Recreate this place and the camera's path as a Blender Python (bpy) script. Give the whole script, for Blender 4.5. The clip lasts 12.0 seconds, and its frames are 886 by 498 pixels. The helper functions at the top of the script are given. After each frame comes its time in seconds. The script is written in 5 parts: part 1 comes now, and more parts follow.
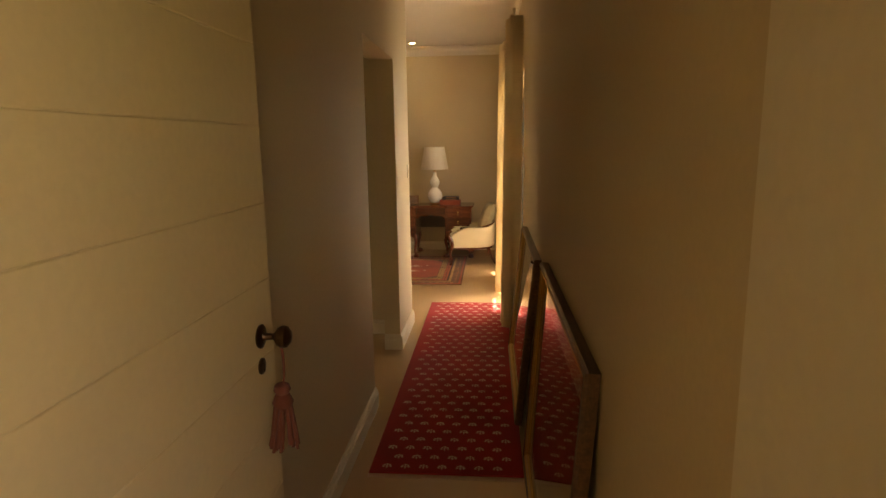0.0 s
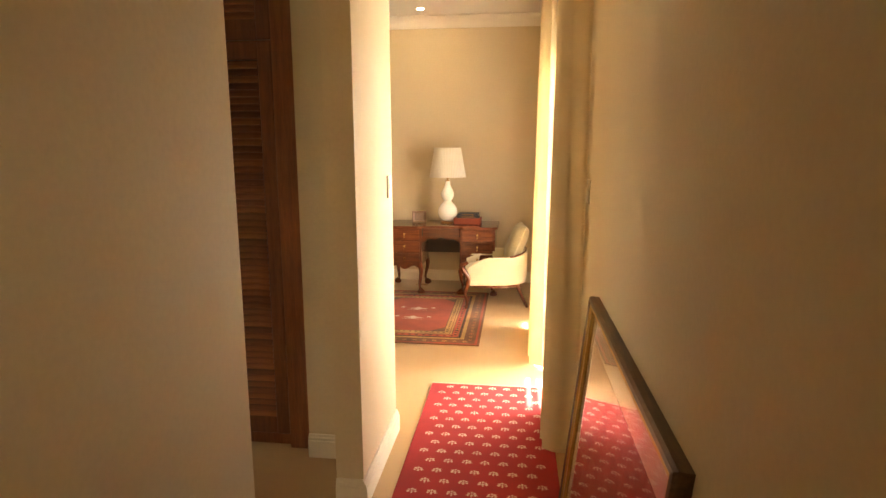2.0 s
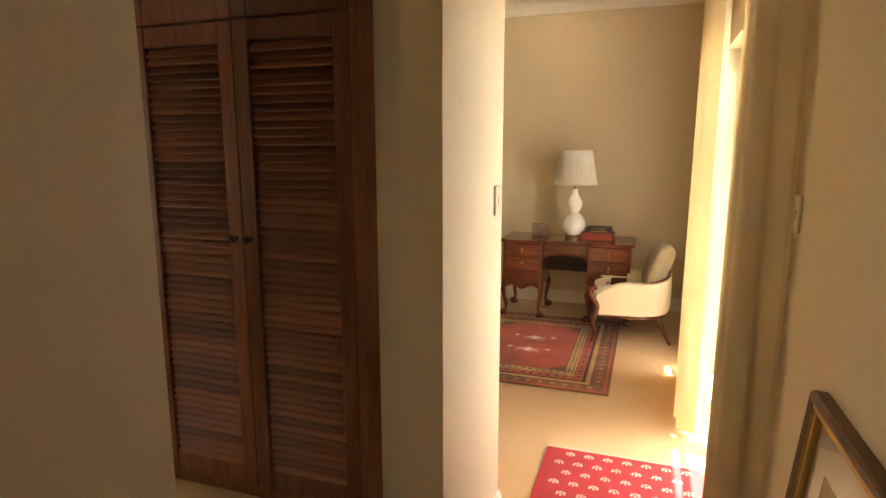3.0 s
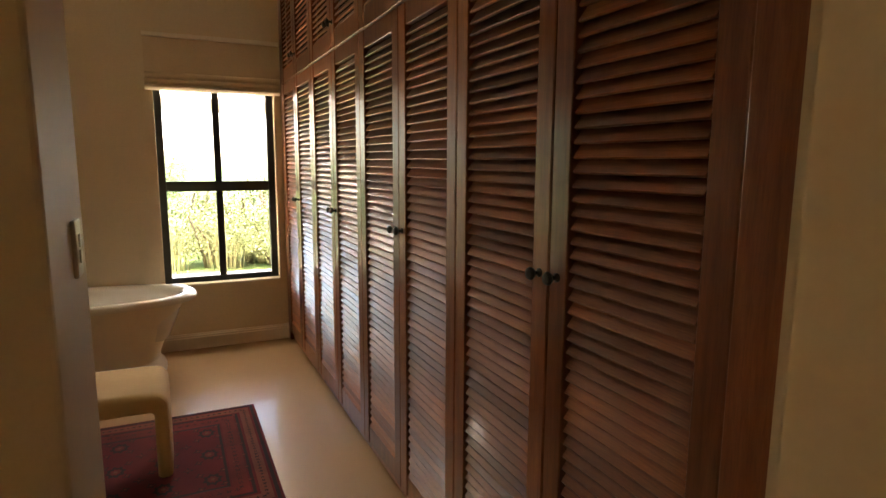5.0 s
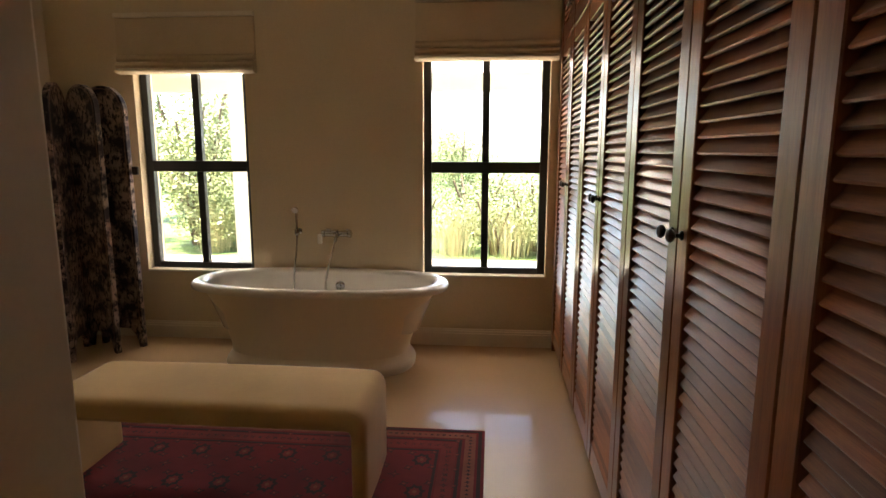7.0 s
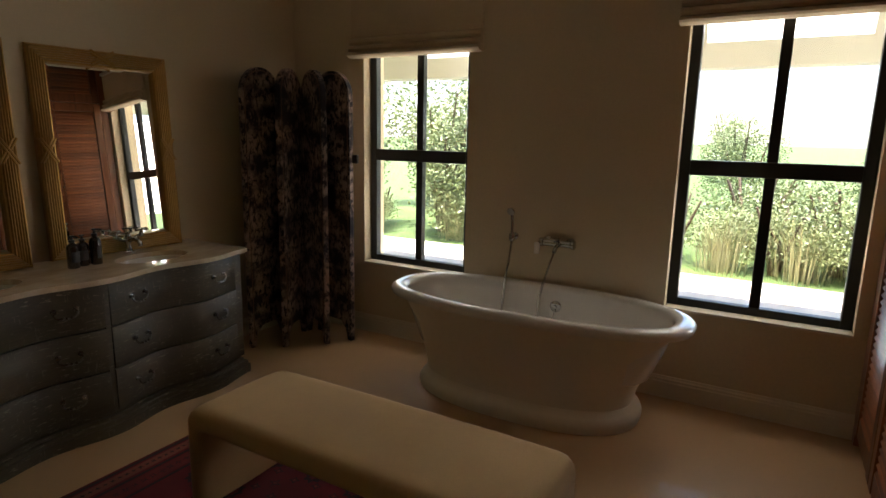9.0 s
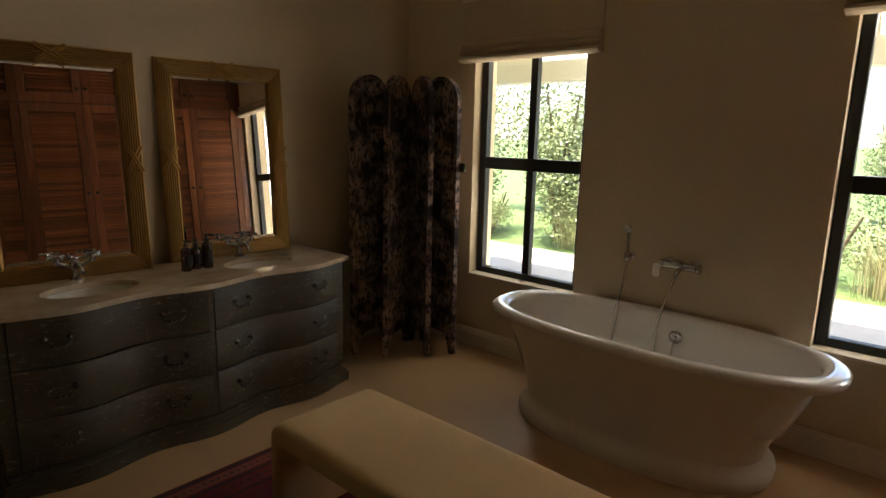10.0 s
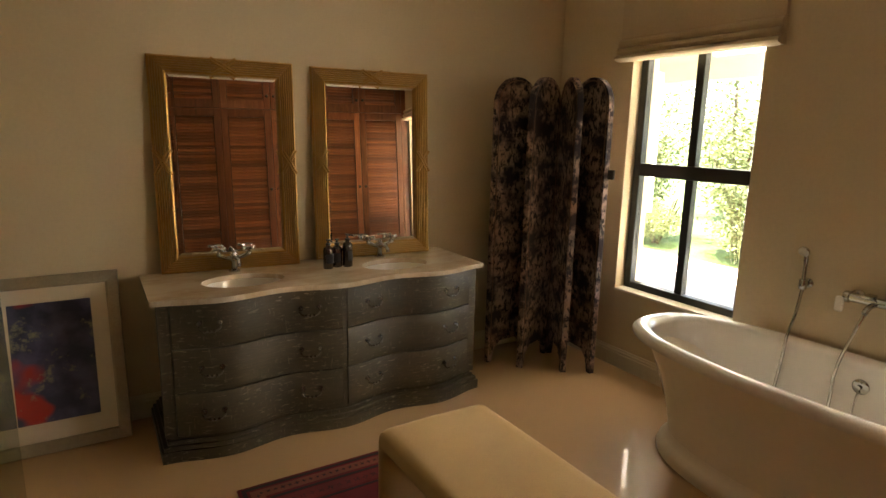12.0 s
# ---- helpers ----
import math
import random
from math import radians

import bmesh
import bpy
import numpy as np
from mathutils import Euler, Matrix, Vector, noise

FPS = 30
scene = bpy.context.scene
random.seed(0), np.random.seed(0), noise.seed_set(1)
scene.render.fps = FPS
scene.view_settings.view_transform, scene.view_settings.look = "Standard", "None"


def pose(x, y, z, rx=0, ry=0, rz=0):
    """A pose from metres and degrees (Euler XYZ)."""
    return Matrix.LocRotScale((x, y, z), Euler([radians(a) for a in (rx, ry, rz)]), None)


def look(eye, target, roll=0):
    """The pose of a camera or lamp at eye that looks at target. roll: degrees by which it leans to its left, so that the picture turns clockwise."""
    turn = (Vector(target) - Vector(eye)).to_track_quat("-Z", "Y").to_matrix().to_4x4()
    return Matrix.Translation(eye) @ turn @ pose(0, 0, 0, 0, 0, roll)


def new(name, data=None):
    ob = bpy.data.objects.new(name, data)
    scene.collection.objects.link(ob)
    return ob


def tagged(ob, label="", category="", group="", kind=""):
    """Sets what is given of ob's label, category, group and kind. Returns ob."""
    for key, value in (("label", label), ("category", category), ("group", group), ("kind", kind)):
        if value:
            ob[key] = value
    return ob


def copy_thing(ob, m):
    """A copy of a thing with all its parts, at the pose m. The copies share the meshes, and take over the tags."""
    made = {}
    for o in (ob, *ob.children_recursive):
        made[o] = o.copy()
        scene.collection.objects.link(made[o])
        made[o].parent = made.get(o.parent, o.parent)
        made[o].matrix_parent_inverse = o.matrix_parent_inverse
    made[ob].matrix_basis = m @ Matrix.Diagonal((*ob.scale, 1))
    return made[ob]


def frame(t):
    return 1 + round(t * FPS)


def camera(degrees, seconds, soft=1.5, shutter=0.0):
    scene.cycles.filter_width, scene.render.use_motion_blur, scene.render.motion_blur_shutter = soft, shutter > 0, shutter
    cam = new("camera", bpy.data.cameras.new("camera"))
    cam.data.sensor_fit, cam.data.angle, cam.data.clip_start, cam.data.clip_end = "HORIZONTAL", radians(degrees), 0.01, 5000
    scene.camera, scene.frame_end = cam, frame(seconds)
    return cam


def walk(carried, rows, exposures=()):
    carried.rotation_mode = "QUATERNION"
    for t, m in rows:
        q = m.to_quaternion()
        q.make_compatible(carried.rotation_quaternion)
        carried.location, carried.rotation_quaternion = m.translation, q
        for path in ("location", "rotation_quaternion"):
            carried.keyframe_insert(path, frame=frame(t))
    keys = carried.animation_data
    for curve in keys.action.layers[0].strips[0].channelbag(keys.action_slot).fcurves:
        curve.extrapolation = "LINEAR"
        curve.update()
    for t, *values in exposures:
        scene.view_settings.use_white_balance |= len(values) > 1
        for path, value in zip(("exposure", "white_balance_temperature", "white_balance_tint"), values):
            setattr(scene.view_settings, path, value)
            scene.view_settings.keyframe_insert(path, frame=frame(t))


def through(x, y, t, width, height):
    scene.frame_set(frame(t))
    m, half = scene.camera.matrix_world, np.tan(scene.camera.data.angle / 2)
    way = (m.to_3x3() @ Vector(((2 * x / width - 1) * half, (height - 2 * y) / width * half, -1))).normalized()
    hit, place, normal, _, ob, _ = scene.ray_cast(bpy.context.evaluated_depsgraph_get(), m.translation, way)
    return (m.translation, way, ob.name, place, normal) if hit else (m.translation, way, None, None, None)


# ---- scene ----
cam = camera(74.6, 12.0)
PATH = [
    (0, (0.66, -0.775, 1.702), (0.495, 1.186, 1.345), -0.8),
    (0.5, (0.671, -0.178, 1.686), (0.512, 1.784, 1.334), -0.7),
    (1, (0.673, 0.358, 1.722), (0.513, 2.318, 1.361), -0.4),
    (1.5, (0.661, 0.892, 1.669), (0.483, 2.854, 1.327), -0.2),
    (2, (0.585, 1.421, 1.678), (0.34, 3.374, 1.327), -0.1),
    (2.5, (0.522, 1.842, 1.66), (0.149, 3.776, 1.316), -0.8),
    (3, (0.474, 2.225, 1.662), (-0.178, 4.085, 1.324), -0.1),
    (3.5, (0.353, 2.577, 1.664), (-0.569, 4.318, 1.319), -0.4),
    (3.7, (0.302, 2.676, 1.644), (-0.73, 4.355, 1.303), -0.2),
    (5.3, (-0.078, 3.609, 1.523), (-1.955, 4.238, 1.242), 0.0),
    (5.5, (-0.173, 3.691, 1.492), (-2.086, 4.211, 1.221), -0.2),
    (6, (-0.355, 3.782, 1.483), (-2.317, 4.052, 1.206), 0.2),
    (6.5, (-0.588, 3.868, 1.475), (-2.563, 3.893, 1.162), 0.1),
    (8.3, (-1.401, 3.86, 1.477), (-3.257, 3.206, 1.12), 1.1),
    (8.5, (-1.491, 3.861, 1.492), (-3.303, 3.1, 1.124), 1.1),
    (9, (-1.641, 3.864, 1.498), (-3.343, 2.885, 1.118), 1.2),
    (9.5, (-1.768, 3.818, 1.523), (-3.37, 2.681, 1.144), 1.4),
    (10, (-1.868, 3.821, 1.539), (-3.33, 2.512, 1.156), 1.3),
    (10.5, (-1.908, 3.8, 1.55), (-3.228, 2.348, 1.162), 1.4),
    (11, (-1.968, 3.827, 1.566), (-3.15, 2.262, 1.172), 1.4),
    (11.5, (-2.035, 3.845, 1.579), (-3.119, 2.212, 1.182), 1.4),
    (12, (-2.091, 3.857, 1.572), (-3.113, 2.184, 1.176), 1.3),
]
walk(cam, [(t, look(e, g, r)) for t, e, g, r in PATH],
     exposures=[(0, 3.0, 9500, 16), (0.5, 3.2, 9300, 18), (1.5, 4.3, 8500, 16), (2, 4.45, 8100, 15), (2.5, 4.2, 7600, 13), (3.5, 3.7, 6900, 12), (5.5, 3.85, 7700, 19), (6, 4.0, 7400, 20), (6.5, 3.75, 7200, 19), (8.5, 2.75, 6500, 15), (9.5, 2.37, 6600, 14), (10.5, 2.9, 7100, 14), (11, 3.1, 7300, 14), (12, 3.85, 7600, 13)])

# ---- world, sun, added fill lamps ----
world = bpy.data.worlds.new("world")
scene.world = world
world.use_nodes = True
wn = world.node_tree.nodes
sky = wn.new("ShaderNodeTexSky")
sky.sky_type, sky.sun_disc = 'NISHITA', False
sky.sun_elevation, sky.sun_rotation = radians(79), radians(90)
world.node_tree.links.new(sky.outputs[0], wn["Background"].inputs[0])
wn["Background"].inputs[1].default_value = 0.15

sun = new("sun", bpy.data.lights.new("sun", 'SUN'))
sun.data.energy, sun.data.angle, sun.data.color = 5.0, radians(0.5), (1, 0.95, 0.86)
sun.matrix_world = look((0, 0, 0), (-0.215, 0.045, -0.975))


def fill_lamp(name, eye, target, w, h, watts, color=(0.93, 0.97, 1.0)):
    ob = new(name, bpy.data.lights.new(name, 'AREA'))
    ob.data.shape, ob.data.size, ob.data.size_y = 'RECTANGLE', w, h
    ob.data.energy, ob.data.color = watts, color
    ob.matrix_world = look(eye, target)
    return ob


# added lamps under the soffit, out of view, stand in for sky light
fill_lamp("fill_light", (-5.80, 3.79, 2.42), (-3.6, 3.79, 0.7), 0.9, 0.7, 2.0, (1, 0.98, 0.95))
fill_lamp("fill_light", (-5.80, 1.57, 2.42), (-3.6, 1.57, 0.7), 0.9, 0.7, 2.0, (1, 0.98, 0.95))
# unseen added lamps below the sills throw ground bounce up to the ceiling
fill_lamp("fill_light", (-5.85, 3.79, 0.08), (-3.6, 3.79, 1.7), 0.9, 0.4, 6.0, (1, 0.95, 0.86))
fill_lamp("fill_light", (-5.85, 1.57, 0.08), (-3.6, 1.57, 1.7), 0.9, 0.4, 6.0, (1, 0.95, 0.86))
# unseen added lamps beside the windows push light level across the room
fill_lamp("fill_light", (-6.35, 5.45, 1.5), (-5.5, 3.8, 1.5), 0.9, 1.3, 7.5, (1, 0.97, 0.90))
fill_lamp("fill_light", (-6.35, -0.10, 1.5), (-5.5, 1.6, 1.5), 0.9, 1.3, 8.0, (1, 0.97, 0.90))
# added lamp in the garden door opening, stands in for the sky
fill_lamp("fill_light", (1.19, 5.68, 1.2), (0, 5.68, 1.0), 2.25, 2.1, 11, (1.0, 0.97, 0.90))
# added warm lamp at an unseen opening, brightens the open entrance door
fill_lamp("fill_light", (1.17, -1.82, 1.5), (0, 0.08, 1.2), 1.2, 1.2, 2.0, (1, 0.80, 0.54))


# ---- materials ----
def nodes_of(name):
    m = bpy.data.materials.new(name)
    m.use_nodes = True
    return m, m.node_tree.nodes, m.node_tree.links, m.node_tree.nodes["Principled BSDF"]


def mixed(n, l, fac, a, b):
    x = n.new("ShaderNodeMix")
    x.data_type = 'RGBA'
    if hasattr(fac, "is_linked"):
        l.new(fac, x.inputs[0])
    else:
        x.inputs[0].default_value = fac
    for sock, v in ((x.inputs[6], a), (x.inputs[7], b)):
        if hasattr(v, "is_linked"):
            l.new(v, sock)
        else:
            sock.default_value = (*v, 1)
    return x.outputs[2]


def noise_of(n, l, scale, detail=3.0, stretch=(1, 1, 1), rough=0.55, turn=(0, 0, 0)):
    tc, mp, nz = n.new("ShaderNodeTexCoord"), n.new("ShaderNodeMapping"), n.new("ShaderNodeTexNoise")
    mp.inputs["Scale"].default_value = stretch
    mp.inputs["Rotation"].default_value = turn
    l.new(tc.outputs["Object"], mp.inputs[0])
    l.new(mp.outputs[0], nz.inputs["Vector"])
    nz.inputs["Scale"].default_value, nz.inputs["Detail"].default_value = scale, detail
    nz.inputs["Roughness"].default_value = rough
    return nz.outputs["Fac"]


def ramped(n, l, fac, lo, hi):
    r = n.new("ShaderNodeMapRange")
    r.inputs[1].default_value, r.inputs[2].default_value = lo, hi
    l.new(fac, r.inputs[0])
    return r.outputs[0]


def bumped(n, l, b, height, strength, distance):
    bp = n.new("ShaderNodeBump")
    bp.inputs["Strength"].default_value, bp.inputs["Distance"].default_value = strength, distance
    l.new(height, bp.inputs["Height"])
    l.new(bp.outputs[0], b.inputs["Normal"])


def shade(c, k):
    return tuple(min(1, v * k) for v in c)


def surface(name, color, rough=0.5, metal=0.0, large=1.5, fine=40.0, vary=0.12, bump=0.15, depth=0.002, stretch=(1, 1, 1),
            coat=0.0, other=None, sheen=0.0):
    """A surface with broad stains and fine grain."""
    m, n, l, b = nodes_of(name)
    big = ramped(n, l, noise_of(n, l, large, 4, stretch), 0.3, 0.7)
    small = noise_of(n, l, fine, 3, stretch)
    c = mixed(n, l, big, shade(color, 1 - vary), other or shade(color, 1 + vary))
    c = mixed(n, l, ramped(n, l, small, 0.35, 0.75), c, mixed(n, l, 0.5, c, shade(color, 1 - 2 * vary)))
    l.new(c, b.inputs["Base Color"])
    b.inputs["Metallic"].default_value = metal
    rr = n.new("ShaderNodeMapRange")
    rr.inputs[3].default_value, rr.inputs[4].default_value = max(0.02, rough - 0.08), min(1, rough + 0.08)
    l.new(big, rr.inputs[0])
    l.new(rr.outputs[0], b.inputs["Roughness"])
    b.inputs["Coat Weight"].default_value = coat
    b.inputs["Sheen Weight"].default_value = sheen
    if bump:
        bumped(n, l, b, small, bump, depth)
    return m


def timber(name, dark, light, rough=0.42, grain=(1, 22, 22), scale=3.0, coat=0.1):
    """Oiled wood, its grain along the axis with the smallest stretch; each piece differs."""
    m, n, l, b = nodes_of(name)
    g = noise_of(n, l, scale, 6, grain, 0.65)
    f = noise_of(n, l, scale * 7, 4, grain, 0.7)
    info = n.new("ShaderNodeObjectInfo")
    c = mixed(n, l, ramped(n, l, g, 0.3, 0.72), dark, light)
    c = mixed(n, l, ramped(n, l, f, 0.45, 0.8), c, mixed(n, l, 0.55, c, shade(dark, 0.6)))
    hs = n.new("ShaderNodeHueSaturation")
    mr = n.new("ShaderNodeMapRange")
    mr.inputs[3].default_value, mr.inputs[4].default_value = 0.62, 1.4
    l.new(info.outputs["Random"], mr.inputs[0])
    l.new(mr.outputs[0], hs.inputs["Value"])
    l.new(c, hs.inputs["Color"])
    l.new(hs.outputs[0], b.inputs["Base Color"])
    b.inputs["Roughness"].default_value, b.inputs["Coat Weight"].default_value = rough, coat
    bumped(n, l, b, f, 0.25, 0.001)
    return m


def cloth(name, color, scale=350, rough=0.95, through=0.0, vary=0.08, sheen=0.1):
    m, n, l, b = nodes_of(name)
    big = ramped(n, l, noise_of(n, l, 3, 3), 0.3, 0.7)
    wv = noise_of(n, l, scale, 2)
    c = mixed(n, l, big, shade(color, 1 - vary), shade(color, 1 + vary))
    c = mixed(n, l, ramped(n, l, wv, 0.4, 0.7), c, mixed(n, l, 0.3, c, shade(color, 0.6)))
    l.new(c, b.inputs["Base Color"])
    b.inputs["Roughness"].default_value, b.inputs["Sheen Weight"].default_value = rough, sheen
    bumped(n, l, b, wv, 0.2, 0.001)
    if through:
        tr, mx = n.new("ShaderNodeBsdfTranslucent"), n.new("ShaderNodeMixShader")
        l.new(c, tr.inputs[0])
        mx.inputs[0].default_value = through
        l.new(b.outputs[0], mx.inputs[1])
        l.new(tr.outputs[0], mx.inputs[2])
        l.new(mx.outputs[0], n["Material Output"].inputs[0])
    return m


def glass(name, tint=(1, 1, 1), rough=0.0):
    m, n, l, b = nodes_of(name)
    b.inputs["Base Color"].default_value = (*tint, 1)
    b.inputs["Transmission Weight"].default_value, b.inputs["Roughness"].default_value = 1.0, rough
    b.inputs["IOR"].default_value = 1.45
    return m


PLASTER = surface("plaster_cream", (0.62, 0.50, 0.32), 0.62, large=0.9, fine=60, vary=0.05, bump=0.12, depth=0.002)
CEIL = surface("ceiling_white", (0.78, 0.73, 0.62), 0.8, fine=80, vary=0.03, bump=0.05)
TRIM = surface("trim_cream", (0.70, 0.62, 0.47), 0.4, large=2, fine=50, vary=0.05, bump=0.06)
DOORPAINT = surface("door_paint", (0.68, 0.56, 0.36), 0.38, large=2, fine=50, vary=0.05, bump=0.06)
SCREED = surface("screed_floor", (0.49, 0.308, 0.150), 0.34, large=0.7, fine=5, vary=0.03, bump=0.03, depth=0.002, coat=0.25)
LOUVRE = timber("wardrobe_wood", (0.155, 0.044, 0.017), (0.44, 0.160, 0.057), 0.36, (1, 22, 22), 3.0, 0.12)
LOUVRE_V = timber("wardrobe_wood_upright", (0.17, 0.052, 0.020), (0.36, 0.130, 0.050), 0.32, (9, 9, 0.7))
MAHOGANY = timber("mahogany", (0.060, 0.014, 0.006), (0.19, 0.050, 0.017), 0.25, (18, 18, 2), 3.0, 0.4)
MAHOGANY_H = timber("mahogany_level", (0.065, 0.015, 0.006), (0.19, 0.052, 0.018), 0.22, (2, 18, 18), 3.0, 0.5)
# shade inside the wardrobes, as a near-black colour
DARKGAP = surface("gap_shade", (0.02, 0.010, 0.006), 0.8, vary=0.1)
BRONZE = surface("aged_bronze", (0.10, 0.055, 0.03), 0.38, 0.9, fine=60, vary=0.3)
BRASS = surface("worn_brass", (0.45, 0.24, 0.08), 0.3, 0.9, fine=60, vary=0.25)
CHROME = surface("chrome", (0.52, 0.52, 0.51), 0.12, 1.0, vary=0.03, bump=0)
IRON = surface("dark_iron", (0.075, 0.065, 0.055), 0.32, 0.8, fine=90, vary=0.3)
AGED = surface("aged_pewter", (0.20, 0.175, 0.145), 0.27, 0.9, fine=90, vary=0.3)
ENAMEL = surface("white_enamel", (0.80, 0.76, 0.68), 0.12, vary=0.02, bump=0, coat=0.6)
ENAMEL_OUT = surface("painted_tub", (0.76, 0.68, 0.54), 0.33, large=2, fine=30, vary=0.03, bump=0.05)
CERAMIC = surface("glazed_ceramic", (0.82, 0.77, 0.66), 0.08, vary=0.02, bump=0, coat=0.8)
WINFRAME = surface("dark_window_paint", (0.012, 0.014, 0.013), 0.42, fine=60, vary=0.2, bump=0.05)
BENCHCLOTH = cloth("warm_cream_linen", (0.60, 0.40, 0.18))
LINEN = cloth("cream_linen", (0.62, 0.50, 0.33))
BLIND = cloth("blind_linen", (0.60, 0.47, 0.30), 250)
CURTAIN = cloth("curtain_linen", (0.74, 0.62, 0.42), 300, through=0.5)
CREAM = cloth("chair_cotton", (0.66, 0.54, 0.33), 300)
CUSHION = cloth("cushion_silk", (0.36, 0.28, 0.15), 60, 0.5, vary=0.45)
SHADE = cloth("lampshade_cotton", (0.80, 0.74, 0.62), 300, through=0.3)
GLASS = glass("window_glass")
GREENGLASS = glass("shower_glass", (0.75, 0.88, 0.82))
def silvered():
    m, n, l, s = nodes_of("mirror_silver")
    s.inputs["Base Color"].default_value, s.inputs["Metallic"].default_value = (0.86, 0.85, 0.82, 1), 1.0
    s.inputs["Roughness"].default_value = 0.004
    return m


MIRROR = silvered()
GILT = surface("gilded_wood", (0.47, 0.265, 0.075), 0.38, 0.7, large=6, fine=60, vary=0.10, bump=0)
BROWNFRAME = timber("brown_frame_wood", (0.06, 0.026, 0.012), (0.20, 0.095, 0.04), 0.35, (2, 18, 18))
BLACKFRAME = surface("frame_brown", (0.06, 0.028, 0.014), 0.35, large=5, fine=80, vary=0.3)
SILVERFRAME = surface("silvered_frame", (0.42, 0.36, 0.25), 0.4, 0.35, large=6, fine=90, vary=0.15)
MAT = surface("picture_mat", (0.72, 0.64, 0.50), 0.9, vary=0.03, bump=0.03)
AMBER = surface("amber_bottle", (0.035, 0.012, 0.006), 0.08, vary=0.1, bump=0, coat=0.6)
BLACKP = surface("black_plastic", (0.015, 0.014, 0.013), 0.35, vary=0.1, bump=0)
PLASTIC = surface("switch_plastic", (0.66, 0.58, 0.44), 0.35, vary=0.03, bump=0)
RED = cloth("rug_red", (0.34, 0.014, 0.016), 500, vary=0.18, sheen=0.03)
RED_D = cloth("rug_deep_red", (0.135, 0.006, 0.009), 500, vary=0.35, sheen=0.02)
RUGWHITE = cloth("rug_ivory", (0.62, 0.44, 0.34), 500, vary=0.2)
RUGDARK = cloth("rug_navy", (0.030, 0.013, 0.014), 500, vary=0.4, sheen=0.02)
RUGROSE = cloth("rug_dusty_rose", (0.21, 0.062, 0.040), 160, vary=0.35, sheen=0.02)
RUGWINE = cloth("rug_wine", (0.16, 0.018, 0.016), 160, vary=0.45, sheen=0.02)
RUGBROWN = cloth("rug_brown", (0.15, 0.055, 0.022), 120, vary=0.6)
RUGGOLD = cloth("rug_gold", (0.40, 0.23, 0.08), 120, vary=0.4)
RUGRED2 = cloth("rug_brick_red", (0.36, 0.055, 0.022), 300, vary=0.3)
BRAID = cloth("brown_braid", (0.15, 0.085, 0.055), 120, vary=0.5)
TASSEL = cloth("tassel_silk", (0.15, 0.042, 0.026), 400)
BOOK_R = surface("red_book_cloth", (0.28, 0.05, 0.02), 0.6, fine=200)
BOOK_K = surface("dark_book_cloth", (0.02, 0.022, 0.03), 0.6, fine=200)
PAPER = surface("paper", (0.65, 0.56, 0.42), 0.9, fine=100)
LAWN = surface("lawn", (0.09, 0.15, 0.035), 0.9, large=2, fine=60, vary=0.35, bump=0.6, depth=0.02)
GRAVEL = surface("pale_gravel", (0.52, 0.47, 0.38), 0.9, large=2, fine=80, vary=0.12, bump=0.5, depth=0.01)
LEAF = surface("leaves", (0.19, 0.25, 0.09), 0.5, large=1.5, fine=9, vary=0.35, bump=0, other=(0.26, 0.30, 0.12))
REED = surface("dry_reeds", (0.36, 0.34, 0.17), 0.7, large=2, fine=12, vary=0.3, bump=0)
BARK = surface("bark", (0.12, 0.08, 0.05), 0.9, fine=30, vary=0.3, bump=0.6, depth=0.01)
OUTWALL = surface("white_outside_wall", (0.74, 0.72, 0.66), 0.8, fine=40, vary=0.04)


def marble():
    m, n, l, b = nodes_of("veined_marble")
    v = noise_of(n, l, 2.2, 8, (1.0, 2.6, 1), 0.7, (0, 0, 0.5))
    w = noise_of(n, l, 7.0, 6, (1, 2.2, 1), 0.7, (0, 0, 0.4))
    c = mixed(n, l, ramped(n, l, v, 0.42, 0.68), (0.70, 0.58, 0.42), (0.47, 0.32, 0.19))
    c = mixed(n, l, ramped(n, l, w, 0.55, 0.75), c, (0.76, 0.66, 0.52))
    l.new(c, b.inputs["Base Color"])
    b.inputs["Roughness"].default_value, b.inputs["Coat Weight"].default_value = 0.12, 0.5
    return m


def worn_paint():
    """Grey-green paint, rubbed through in short level scratches."""
    m, n, l, b = nodes_of("worn_grey_paint")
    big = ramped(n, l, noise_of(n, l, 2.5, 4), 0.3, 0.7)
    c = mixed(n, l, big, (0.070, 0.056, 0.030), (0.118, 0.094, 0.052))
    grain = ramped(n, l, noise_of(n, l, 9, 5, (1, 1, 14), 0.7), 0.35, 0.7)
    c = mixed(n, l, grain, c, mixed(n, l, 0.5, c, (0.03, 0.028, 0.02)))
    scr = ramped(n, l, noise_of(n, l, 22, 4, (1, 1, 5), 0.6), 0.595, 0.66)
    patch = ramped(n, l, noise_of(n, l, 3.2, 3), 0.34, 0.52)
    both = n.new("ShaderNodeMath")
    both.operation = 'MULTIPLY'
    l.new(scr, both.inputs[0])
    l.new(patch, both.inputs[1])
    c = mixed(n, l, both.outputs[0], c, (0.26, 0.215, 0.145))
    crack = ramped(n, l, noise_of(n, l, 40, 3, (3, 3, 0.5), 0.6), 0.62, 0.70)
    c = mixed(n, l, crack, c, (0.17, 0.14, 0.09))
    l.new(c, b.inputs["Base Color"])
    b.inputs["Roughness"].default_value = 0.52
    bumped(n, l, b, grain, 0.25, 0.0015)
    return m


